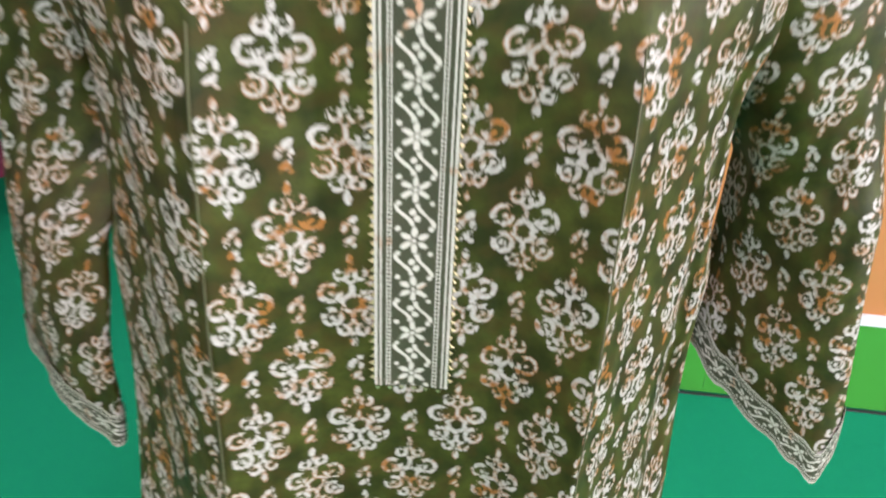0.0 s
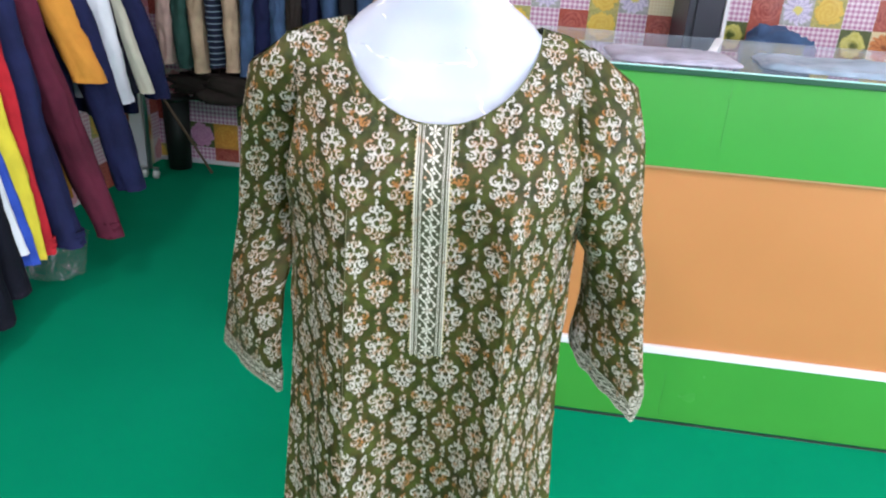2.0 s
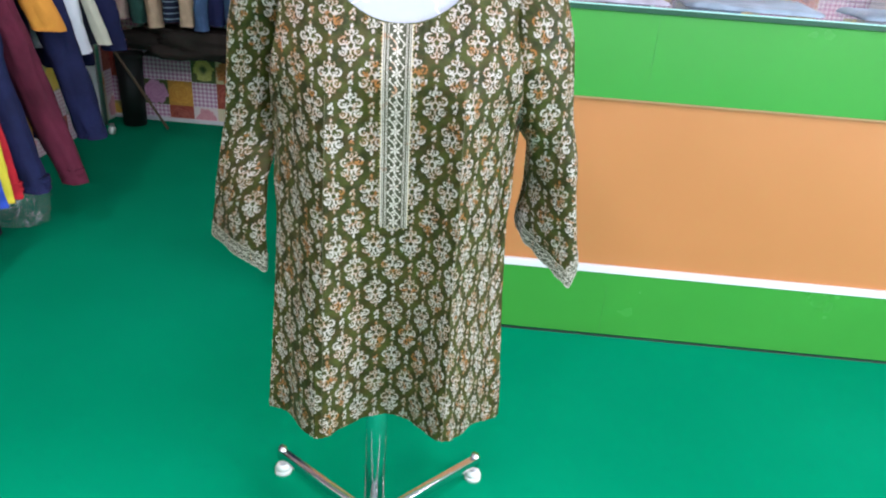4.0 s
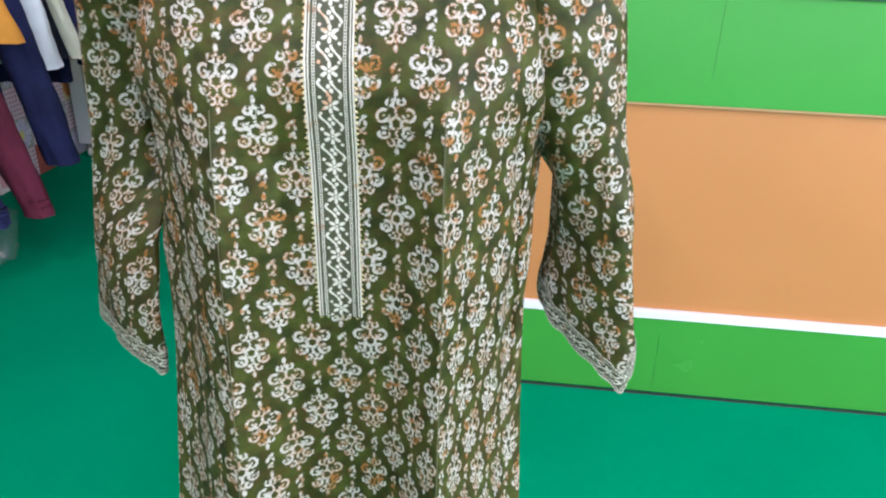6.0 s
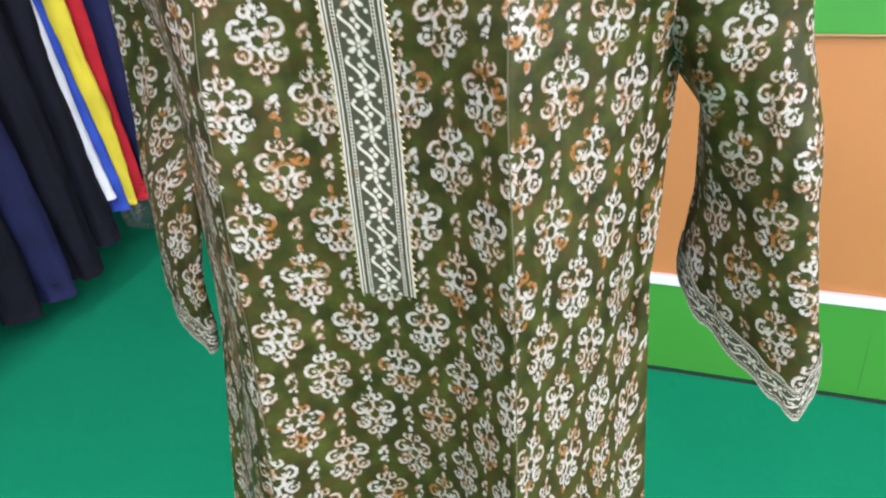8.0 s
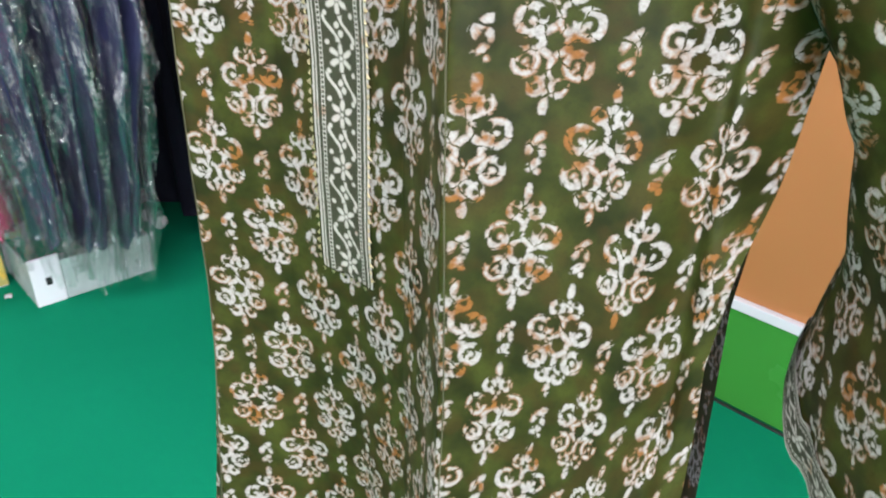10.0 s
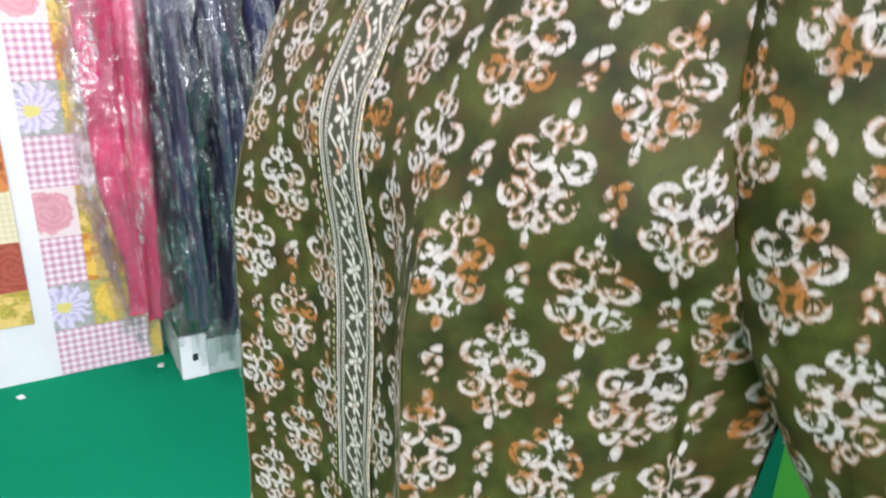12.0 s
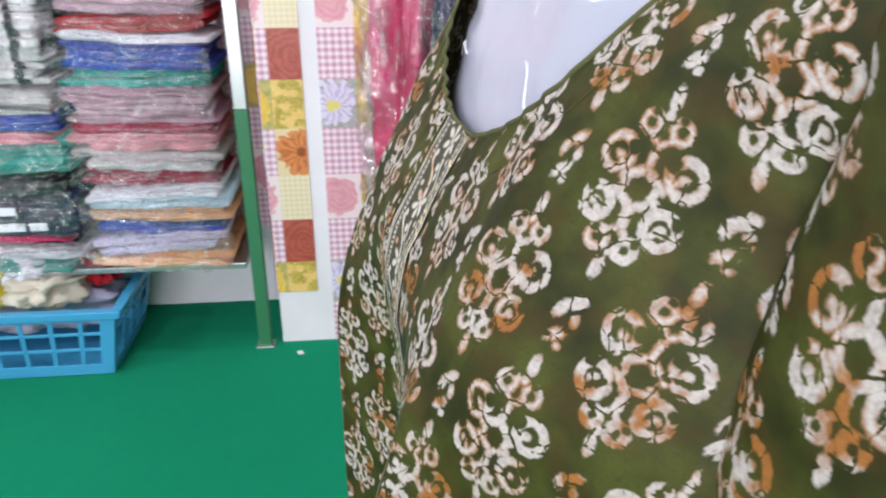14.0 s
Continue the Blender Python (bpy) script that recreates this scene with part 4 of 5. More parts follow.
# fine joints between the boards
for jx, z0, z1, yy in ((0.565, 0.80, 0.955, YF - 0.0105), (0.553, 0.016, 0.17, YF - 0.0005), (1.78, 0.745, 0.967, YF - 0.0105)):
    box_part("panel_joint", (jx, jx + 0.0005, yy - 0.0002, yy + 0.004, z0, z1), M_joint, counter, "", 0.0)


def lump(bm, sx, sy, sz, seed, rough=0.25, n=14, pos=(0, 0, 0)):
    """A soft heap or bundle with an uneven, creased surface."""
    rows = []
    for i in range(n + 1):
        th = math.pi * i / n
        row = []
        for j in range(2 * n):
            a = 2 * math.pi * j / (2 * n)
            d = Vector((math.sin(th) * math.cos(a), math.sin(th) * math.sin(a), math.cos(th)))
            r = 1 + rough * fbm(d.x * 1.6 + seed, d.y * 1.6, d.z * 1.6 + seed) + rough * 0.35 * fbm(d.x * 5 + seed, d.y * 5, d.z * 5)
            if n > 20:
                r -= 0.28 * abs(fbm(d.x * 2.6 + seed, d.y * 2.6 + 3, d.z * 2.6)) + 0.10 * abs(fbm(d.x * 7, d.y * 7 + seed, d.z * 7)) - 0.08
            e = Vector([math.copysign(abs(c) ** 0.7, c) for c in d])
            row.append((pos[0] + e.x * sx * r, pos[1] + e.y * sy * r, pos[2] + max(e.z * sz * r, -sz)))
        rows.append(row)
    sheet(bm, rows, closed=True)
    bmesh.ops.remove_doubles(bm, verts=bm.verts, dist=0.0004)
    return bm


def bundle(name, m, size, mat, label, category, seed, group="", rough=0.25, n=14):
    ob = part(name, lump(bmesh.new(), size[0] / 2, size[1] / 2, size[2] / 2, seed, rough, n), mat)
    ob.matrix_world = m
    return tagged(ob, label, category, group)


C_jeans, C_navy = cloth("blue_denim", (0.06, 0.11, 0.22)), cloth("navy_cotton", (0.011, 0.014, 0.060))
C_deep = cloth("blue_black_cotton", (0.0035, 0.004, 0.011))
C_white, C_blue = cloth("white_cotton", (0.80, 0.82, 0.88), vary=0.08), cloth("royal_blue_cotton", (0.030, 0.075, 0.42))
C_yellow, C_red = cloth("yellow_cotton", (0.66, 0.55, 0.045), vary=0.12), cloth("red_cotton", (0.42, 0.015, 0.025))
C_maroon, C_orange = cloth("maroon_cotton", (0.090, 0.011, 0.028)), cloth("orange_cotton", (0.62, 0.26, 0.04), vary=0.12)
C_cream, C_beige = cloth("cream_cotton", (0.62, 0.60, 0.48), vary=0.1), cloth("beige_twill", (0.50, 0.36, 0.24))
C_pinkbeige, C_bottle = cloth("pale_pink_twill", (0.62, 0.42, 0.36)), cloth("bottle_green_check", (0.03, 0.085, 0.07))
C_pink, C_slate = cloth("crimson_pink_satin", (0.70, 0.028, 0.15), 0.4), cloth("slate_blue_cotton", (0.036, 0.038, 0.095), 0.5)
C_brown = cloth("brown_wool", (0.035, 0.026, 0.022))
C_teal, C_mauve, C_grey = cloth("teal_cotton", (0.02, 0.34, 0.28)), cloth("mauve_cotton", (0.46, 0.27, 0.34)), cloth("grey_cotton", (0.52, 0.51, 0.50))
C_rose, C_lilac = cloth("rose_cotton", (0.70, 0.28, 0.33)), cloth("lilac_cotton", (0.56, 0.52, 0.68))
C_sky = cloth("sky_cotton", (0.48, 0.68, 0.76))
C_peach, C_berry = cloth("peach_cotton", (0.80, 0.44, 0.22)), cloth("berry_cotton", (0.36, 0.02, 0.06))
C_black = cloth("black_cotton", (0.016, 0.016, 0.02))

# packets lying on the glass and below it
def flat_packet(w, d, h, seed):
    """Folded cloth lying flat: soft edges, a sagging top with fold lines."""
    rows = []
    for i in range(15):
        lift = math.sin(math.pi * i / 28)
        grow = math.cos(math.pi * i / 28) ** 0.35 if i < 14 else 0.02
        row = []
        for j in range(48):
            ang = 2 * math.pi * j / 48
            cx, cy = [math.copysign(abs(q) ** 0.35, q) for q in (math.cos(ang), math.sin(ang))]
            k = grow * (1 + 0.05 * fbm(cx * 2 + seed, cy * 2, 1.0))
            x, y = cx * w / 2 * k, cy * d / 2 * k
            row.append((x, y, h * lift * (1 + 0.45 * fbm(x * 9 + seed, y * 9, seed) + 0.5 * abs(fbm(x * 22, y * 34 + seed, seed)))))
        rows.append(row)
    bm = bmesh.new()
    vs = sheet(bm, rows, closed=True)
    bm.faces.new(list(reversed(vs[0])))
    bm.faces.new(vs[-1])
    return bm


C_pale = cloth("pale_blue_cotton", (0.30, 0.37, 0.46), 0.4, vary=0.3)
C_mist = cloth("pale_mauve_cotton", (0.40, 0.37, 0.46), 0.4, vary=0.3)
for gx, gy, turn, w, d, h, mat, lab in ((0.44, 1.545, 4, 0.32, 0.24, 0.012, C_mist, "flat pale mauve folded shirt lying on the glass top"), (0.83, 1.56, -6, 0.36, 0.24, 0.015, C_pale, "flat pale blue folded shirt lying on the glass top"), (1.25, 1.57, 3, 0.30, 0.22, 0.014, C_pale, "flat pale blue folded shirt lying on the glass top"), (1.66, 1.66, 10, 0.34, 0.24, 0.085, C_cream, "cream folded cloth heaped on the glass top"), (2.1, 1.66, 0, 0.34, 0.26, 0.05, C_pale, "pale blue folded shirt lying on the glass top")):
    pk = part("packet", flat_packet(w, d, h, gx * 7), mat)
    pk.matrix_world = ROOM @ pose(gx, gy, 0.9838, 0, 0, turn)
    tagged(pk, lab, "packet", "packets on the counter")
ruler = part("acrylic_strip", block(bmesh.new(), -0.011, 0.011, -0.24, 0.24, 0, 0.004, 0.001), M_strip)
ruler.matrix_world = ROOM @ pose(0.592, 1.80, 0.9838, 0, 0, -14)
tagged(ruler, "narrow white acrylic strip lying across the glass top", "strip")
for gx, s, mat, lab in ((0.30, (0.30, 0.30, 0.10), C_lilac, "lilac folded stock under the glass"), (0.70, (0.30, 0.30, 0.10), C_slate, "slate folded stock under the glass"), (1.15, (0.34, 0.30, 0.14), C_jeans, "blue folded stock under the glass"), (1.62, (0.34, 0.30, 0.10), C_jeans, "blue folded stock under the glass")):
    bundle("folded_stock", ROOM @ pose(gx, 1.78, 0.778 + s[2] / 2), s, mat, lab, "folded stock", gx * 5, "stock in the counter", 0.12)

# things behind the counter, against the papered wall
cab = thing("locker", ROOM @ pose(0.805, 3.03, 0), "dark grey steel locker against the papered wall", "locker")
M_locker = paint("dark_locker_paint", (0.030, 0.032, 0.048), 0.4)
box_part("body", (-0.13, 0.01, -0.2, 0.2, 0.0, 1.30), M_locker, cab, "", 0.004)
box_part("door", (-0.10, 0.005, -0.212, -0.202, 0.03, 1.27), M_locker, cab, "", 0.003)
box_part("trim", (0.011, 0.026, -0.212, -0.16, 0.0, 1.30), M_strip, cab, "white edge trim", 0.003)
M_bench = paint("brown_board", (0.16, 0.10, 0.06), 0.5)
back_table = thing("low_bench", ROOM @ pose(1.5, 2.98, 0), "low brown bench along the papered wall", "bench")
box_part("top", (-0.48, 1.2, -0.2, 0.2, 0.62, 0.65), M_bench, back_table)
box_part("front", (-0.46, 1.18, -0.17, -0.15, 0.0, 0.62), M_bench, back_table)
cupboard = thing("wall_cabinet", ROOM @ pose(2.16, 3.12, 0.65), "white painted cabinet standing on the bench", "cabinet")
box_part("body", (-0.24, 0.24, -0.10, 0.12, 0.0, 0.62), M_white, cupboard, "", 0.004)
for dx in (-0.235, 0.003):
    leaf_door = box_part("door", (dx, dx + 0.232, -0.117, -0.102, 0.012, 0.61), M_white, cupboard, "", 0.003)
    box_part("handle", (0.020 if dx > 0 else -0.032, 0.032 if dx > 0 else -0.020, -0.130, -0.117, 0.26, 0.38), M_steel, leaf_door, "steel handle", 0.002)
bundle("folded_jeans", ROOM @ pose(1.08, 2.95, 0.65 + 0.15), (0.27, 0.30, 0.31), C_jeans, "stack of folded blue jeans on the bench", "jeans", 2.2, "", 0.26, 20)
bundle("folded_jeans", ROOM @ pose(2.02, 2.88, 0.65 + 0.09), (0.26, 0.20, 0.18), C_navy, "stack of folded navy jeans on the bench", "jeans", 5.2, "", 0.16, 20)


# ---- hanging clothes ----
def garment(bm_body, w_top, w_hem, z_top, z_hem, thick, seed, lean=0.0):
    """Body of a garment on a hanger, seen end on: x is its width, y its thickness."""
    rows = []
    n = 26
    for i in range(n + 1):
        t = i / n
        z = z_top + (z_hem - z_top) * t
        w = w_top + (w_hem - w_top) * t
        if t < 0.12:
            w *= 0.55 + 0.45 * math.sqrt(t / 0.12)
        row = []
        for j in range(40):
            a = 2 * math.pi * j / 40
            c, s = math.cos(a), math.sin(a)
            th = thick * (0.55 + 0.45 * t) * (1 + 0.42 * math.sin(c * 9 + seed + z * 2.2) * (0.3 + 0.7 * t) + 0.4 * fbm(c * 3, z * 3, seed))
            row.append((w / 2 * c * (1 + 0.05 * fbm(z * 3, seed)) + lean * t, th / 2 * math.copysign(abs(s) ** 0.8, s), z + 0.008 * fbm(c * 2, seed)))
        rows.append(row)
    vs = sheet(bm_body, rows, closed=True)
    bm_body.faces.new(vs[0])
    bm_body.faces.new(list(reversed(vs[-1])))
    return bm_body


def limb(bm, a, b, w0, w1, d0, d1, seed, bend=0.02):
    """A hanging sleeve or trouser leg from a to b, flattened and creased."""
    a, b = Vector(a), Vector(b)
    rows = []
    n = 40
    for i in range(n + 1):
        t = i / n
        p = a.lerp(b, t) + Vector((bend * math.sin(t * math.pi * 1.4 + seed), 0.4 * bend * math.sin(t * 5 + seed), 0))
        w, d = w0 + (w1 - w0) * t, d0 + (d1 - d0) * t
        row = []
        for j in range(28):
            ang = 2 * math.pi * j / 28
            k = 1 + 0.16 * fbm(math.cos(ang) * 1.5, t * 5, seed) + 0.07 * math.sin(3 * ang + seed + 4 * t) - 0.30 * (abs(fbm(math.cos(ang) * 1.3 + seed, math.sin(ang) * 1.3, t * 3.4)) - 0.15) - 0.12 * abs(fbm(math.cos(ang) * 3 + seed, math.sin(ang) * 3, t * 13))
            row.append(p + Vector((math.cos(ang) * w * k, math.sin(ang) * d * k, 0)))
        rows.append(row)
    vs = sheet(bm, rows, closed=True)
    bm.faces.new(vs[0])
    bm.faces.new(list(reversed(vs[-1])))
    return bm


RAIL_Z, RAIL_X = 1.55, -1.72
rack = thing("clothes_rail", ROOM @ pose(0, 0, 0), "steel clothes rail full of jackets and shirts", "clothes rail")
part("rail", rod(bmesh.new(), (RAIL_X, 0.88, RAIL_Z), (RAIL_X - 0.07, 2.95, RAIL_Z), 0.0125, 16), M_steel, rack)
for px, py in ((RAIL_X, 0.9), (RAIL_X - 0.07, 2.93)):
    part("post", rod(bmesh.new(), (px, py, 0.05), (px, py, RAIL_Z), 0.0125, 16), M_steel, rack)
    for k in (-0.03, 0.03):
        wheel = part("caster", rod(bmesh.new(), (px + k - 0.009, py, 0.022), (px + k + 0.009, py, 0.022), 0.022, 18), M_rubber, rack, "pale plastic caster")
        part("fork", block(bmesh.new(), px + k - 0.012, px + k + 0.012, py - 0.010, py + 0.010, 0.040, 0.056, 0.002), M_steel, wheel)
box_part("end_board", (RAIL_X - 0.155, RAIL_X - 0.085, 2.925, 2.937, 0.06, 1.2), M_white, rack, "white painted end board", 0.002)

# y along the rail, colour, x and z of the sleeve's tip, hem, sleeve width, words
CLOTHES = [
    (0.98, C_deep, -1.42, 0.10, 0.07, 0.075, "blue-black long coat on a hanger"),
    (1.09, C_deep, -1.40, 0.08, 0.06, 0.080, "blue-black long coat on a hanger"),
    (1.20, C_navy, -1.40, 0.08, 0.07, 0.080, "dark navy long coat on a hanger"),
    (1.31, C_deep, -1.39, 0.09, 0.10, 0.080, "blue-black long coat on a hanger"),
    (1.415, C_deep, -1.40, 0.14, 0.16, 0.070, "blue-black jacket on a hanger"),
    (1.462, C_white, -1.425, 0.25, 0.34, 0.044, "white shirt on a hanger"),
    (1.498, C_blue, -1.425, 0.20, 0.24, 0.032, "royal blue shirt on a hanger"),
    (1.533, C_yellow, -1.425, 0.208, 0.40, 0.044, "yellow sweatshirt on a hanger"),
    (1.585, C_red, -1.410, 0.205, 0.30, 0.040, "red sweatshirt on a hanger"),
    (1.670, C_navy, -1.372, 0.20, 0.22, 0.072, "navy sweatshirt on a hanger"),
    (1.775, C_maroon, -1.305, 0.20, 0.22, 0.062, "maroon sweatshirt on a hanger"),
    (1.885, C_orange, -1.393, 0.705, 0.30, 0.062, "orange short-sleeved top on a hanger"),
    (1.985, C_navy, -1.325, 0.305, 0.30, 0.088, "navy hooded jacket on a hanger"),
    (2.150, C_white, -1.419, 0.580, 0.62, 0.082, "white shirt on a hanger"),
    (2.222, C_deep, -1.432, 0.60, 0.66, 0.036, "blue-black shirt on a hanger"),
    (2.275, C_cream, -1.415, 0.59, 0.66, 0.034, "cream shirt on a hanger"),
    (2.370, C_navy, -1.415, 0.555, 0.50, 0.066, "navy jacket on a hanger"),
]
for k, (gy, mat, tipx, tipz, hem, sw, words) in enumerate(CLOTHES):
    top = thing("jacket" if "jacket" in words or "coat" in words else "shirt", ROOM @ pose(RAIL_X, gy, 0), words, "jacket" if "jacket" in words or "coat" in words else "shirt", "clothes on the rail")
    sd = k * 1.37
    part("body", garment(bmesh.new(), 0.34, 0.44, 1.46, max(0.09, hem - 0.02), min(sw * 1.9, 0.14), sd), mat, top)
    for side in (1, -1):
        tx = (tipx - RAIL_X) if side > 0 else -0.13
        tz = tipz if side > 0 else tipz + 0.12
        slv = part("sleeve", limb(bmesh.new(), (0.09 * side, 0, 1.41), (tx, 0, tz), 0.085 if side > 0 else 0.05, min(0.055, sw * 1.1), sw * 0.78, sw * 0.62, sd + side, 0.012), mat, top)
        if side > 0 and mat in (C_navy, C_maroon, C_red):
            part("cuff", limb(bmesh.new(), (tx + 0.001, 0, tz + 0.055), (tx, 0, tz - 0.004), min(0.045, sw) * 0.92, min(0.045, sw) * 0.86, sw * 0.5, sw * 0.46, sd, 0.0), mat, slv)
    bm = rod(bmesh.new(), (-0.15, 0, 1.44), (0, 0, 1.50), 0.004, 8)
    rod(bm, (0.15, 0, 1.44), (0, 0, 1.50), 0.004, 8)
    rod(bm, (0, 0, 1.50), (0, 0, RAIL_Z + 0.016), 0.002, 8)
    part("hanger", bm, M_black, top)

# plastic-wrapped stock lying below the rail
bundle("polythene_bag", ROOM @ pose(-1.56, 1.80, 0.10), (0.24, 0.20, 0.20), M_bag, "clear polythene bundle on the carpet below the clothes", "bundle", 4.0, "", 0.25)
binob = thing("dark_bin", ROOM @ pose(-1.735, 3.14, 0), "dark green plastic bin in the corner", "bin")
M_bin = paint("dark_green_plastic", (0.005, 0.008, 0.006), 0.6)
part("body", rod(bmesh.new(), (0, 0, 0), (0, 0, 0.36), 0.058, 24, 0.068), M_bin, binob)
part("rim", rod(bmesh.new(), (0, 0, 0.36), (0, 0, 0.38), 0.072, 24), M_bin, binob)

# trousers along the back wall
brail = thing("trouser_rail", ROOM @ pose(0, 0, 0), "steel rail with trousers before the papered wall", "clothes rail")
part("rail", rod(bmesh.new(), (-1.84, 3.02, 1.42), (-0.30, 3.02, 1.42), 0.0125, 16), M_steel, brail)
part("post", rod(bmesh.new(), (-0.32, 3.02, 0.0), (-0.32, 3.02, 1.42), 0.0125, 16), M_steel, brail)
part("bracket", rod(bmesh.new(), (-1.898, 3.02, 1.42), (-1.84, 3.02, 1.42), 0.022, 16), M_steel, brail)
stick = part("pole", rod(bmesh.new(), (-1.862, 3.06, 0.55), (-1.532, 3.08, 0.006), 0.0065, 12), M_bench)
stick.matrix_world = ROOM
tagged(stick, "thin brown wooden pole leaning against the clothes", "pole")
pin = G("navy_pinstripe", 0.85, spec=0.2)
_, _, pin_z = pin.split(pin.coords())
pin_line = pin.step(pin.abs(pin.sub(pin.m("FRACT", pin.mul(pin_z, 38.0)), 0.5)), 0.40, 0.44)
pin.set("Base Color", pin.mix(pin_line, (0.012, 0.016, 0.035), (0.25, 0.33, 0.40)))
M_pinstripe = pin.mat
TROUSERS = [(C_pinkbeige, "pale pink trousers on a rail"), (C_bottle, "bottle green checked trousers on a rail"), (C_beige, "beige trousers on a rail"), (M_pinstripe, "navy pinstriped trousers on a rail"), (C_beige, "beige trousers on a rail"),
            (C_jeans, "blue jeans on a rail"), (C_navy, "dark blue jeans on a rail"), (C_jeans, "blue jeans on a rail"), (C_brown, "brown trousers on a rail"), (C_navy, "dark blue jeans on a rail"), (C_jeans, "blue jeans on a rail"), (C_black, "black trousers on a rail"), (C_jeans, "blue jeans on a rail"), (C_beige, "beige trousers on a rail")]
for k, (mat, words) in enumerate(TROUSERS):
    tx = -1.635 + 0.078 * k
    tr = thing("trousers", ROOM @ pose(tx, 2.98, 0), words, "trousers", "trousers on the rail")
    part("waist", limb(bmesh.new(), (0, 0, 1.38), (0, 0, 1.05), 0.040, 0.050, 0.10, 0.11, k, 0.004), mat, tr)
    zb = 0.590 - 0.03 * ((k * 7) % 3) / 2
    part("leg", limb(bmesh.new(), (0.0, -0.05, 1.12), (0.006, -0.06, zb), 0.044, 0.036, 0.05, 0.045, k + 0.5, 0.006), mat, tr)
    part("leg", limb(bmesh.new(), (0.0, 0.05, 1.12), (-0.006, 0.05, zb + 0.02), 0.044, 0.036, 0.05, 0.045, k + 1.5, 0.006), mat, tr)
bundle("cloth_bundle", ROOM @ pose(-1.12, 3.02, 0.52), (0.9, 0.16, 0.18), C_brown, "dark bundles stuffed above the skirting", "bundle", 9.0, "", 0.45, 36).location.z = 0.475


# ---- bagged garments beside the pillar ----
def crease(x, y, z):
    """Sharp-edged folds, as in thin film."""
    a = abs(fbm(x * 9, y * 9, z * 3.2))
    b = abs(fbm(x * 23 + 4, y * 23, z * 11))
    return a * 0.75 + b * 0.35


def hung_cloth(w, z_top, z_hem, thick, seed, waist):
    """A folded garment hanging in its bag: narrow at the hanger, full at the height of the waist, gathered in again at its hem, with deep long folds."""
    rows = []
    for i in range(61):
        t = i / 60
        z = z_top + (z_hem - z_top) * t
        width = w * curve([(0.0, 0.42), (0.18, 0.80), (waist, 1.0), (0.88, 0.72), (1.0, 0.42)], t)
        sway = 0.018 * math.sin(t * 5.2 + seed)
        row = []
        for j in range(72):
            a = 2 * math.pi * j / 72
            c, s = math.cos(a), math.sin(a)
            fold = 0.30 * math.sin(5 * a + 2.2 * fbm(t * 2.2, seed) + seed) + 0.35 * fbm(c * 1.8 + seed, s * 1.8, t * 3.0)
            th = thick * (0.55 + 0.45 * math.sin(math.pi * min(t * 1.15, 1.0))) * (1 + fold)
            pleat = 0.10 * math.sin(9 * a + 3 * fbm(t * 2.0, seed + 3)) + 0.26 * fbm(s * 2.2 + seed, c, t * 2.6)
            row.append((width / 2 * c * (1 + 0.2 * fold + pleat) + 0.3 * sway, th / 2 * s + sway, z + (0.035 * fbm(c * 2, s * 2, seed) if i > 54 else 0)))
        rows.append(row)
    bm = bmesh.new()
    vs = sheet(bm, rows, closed=True)
    bm.faces.new(vs[0])
    bm.faces.new(list(reversed(vs[-1])))
    return bm


def film_bag(w, z_top, z_low, thick, seed, waist):
    """A hanging bag of thin film: it follows the cloth, stands off it in sharp creases and ends in a loose crumpled skirt."""
    rows = []
    for i in range(101):
        t = i / 100
        z = z_top + (z_low - z_top) * t
        width = w * curve([(0.0, 0.55), (0.18, 0.92), (waist, 1.10), (0.85, 0.95), (1.0, 0.80)], t)
        sway = 0.018 * math.sin(t * 5.0 + seed)
        row = []
        for j in range(96):
            a = 2 * math.pi * j / 96
            c, s = math.cos(a), math.sin(a)
            fold = 0.30 * math.sin(5 * a + 2.2 * fbm(t * 2.2, seed) + seed) + 0.35 * fbm(c * 1.8 + seed, s * 1.8, t * 3.0)
            k = 1 + 0.55 * fold + 1.1 * (crease(c * 0.30 + seed, s * 0.30, z) - 0.25)
            th = thick * 1.22 * (0.62 + 0.38 * math.sin(math.pi * min(t * 1.05, 1.0)))
            pleat = 0.10 * math.sin(9 * a + 3 * fbm(t * 2.0, seed + 3)) + 0.26 * fbm(s * 2.2 + seed, c, t * 2.6)
            row.append((width / 2 * c * (0.80 + 0.20 * k + pleat), th / 2 * s * k + sway, z + (0.03 * fbm(c * 3, s * 3, seed) if i > 96 else 0)))
        rows.append(row)
    bm = bmesh.new()
    sheet(bm, rows, closed=True)
    return bm


def bagged(words, y, x, mat, z_hem, z_bag, width, thick, seed, waist=0.6):
    b = thing("bagged_suit", ROOM @ pose(x, y, 0), words, "garment", "bagged clothes")
    part("garment", hung_cloth(width, 1.46, z_hem, thick, seed, waist), mat, b)
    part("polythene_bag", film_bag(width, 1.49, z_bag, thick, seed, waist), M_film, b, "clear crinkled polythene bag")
    bm = rod(bmesh.new(), (0, 0, 1.45), (0, 0, 1.58), 0.002, 8)
    part("hanger", bm, M_steel, b)
    return b


bagged("crimson pink suit in a clear polythene bag", 0.448, -1.52, C_pink, 0.19, 0.13, 0.27, 0.16, 1.0, 0.66)
bagged("slate blue suit in a clear polythene bag", 0.545, -1.50, C_slate, 0.15, 0.07, 0.30, 0.11, 2.6)
bagged("slate blue suit in a clear polythene bag", 0.635, -1.47, C_slate, 0.13, 0.05, 0.30, 0.10, 4.1)
bagged("dark slate suit in a clear polythene bag", 0.74, -1.45, C_slate, 0.13, 0.04, 0.30, 0.11, 5.5)
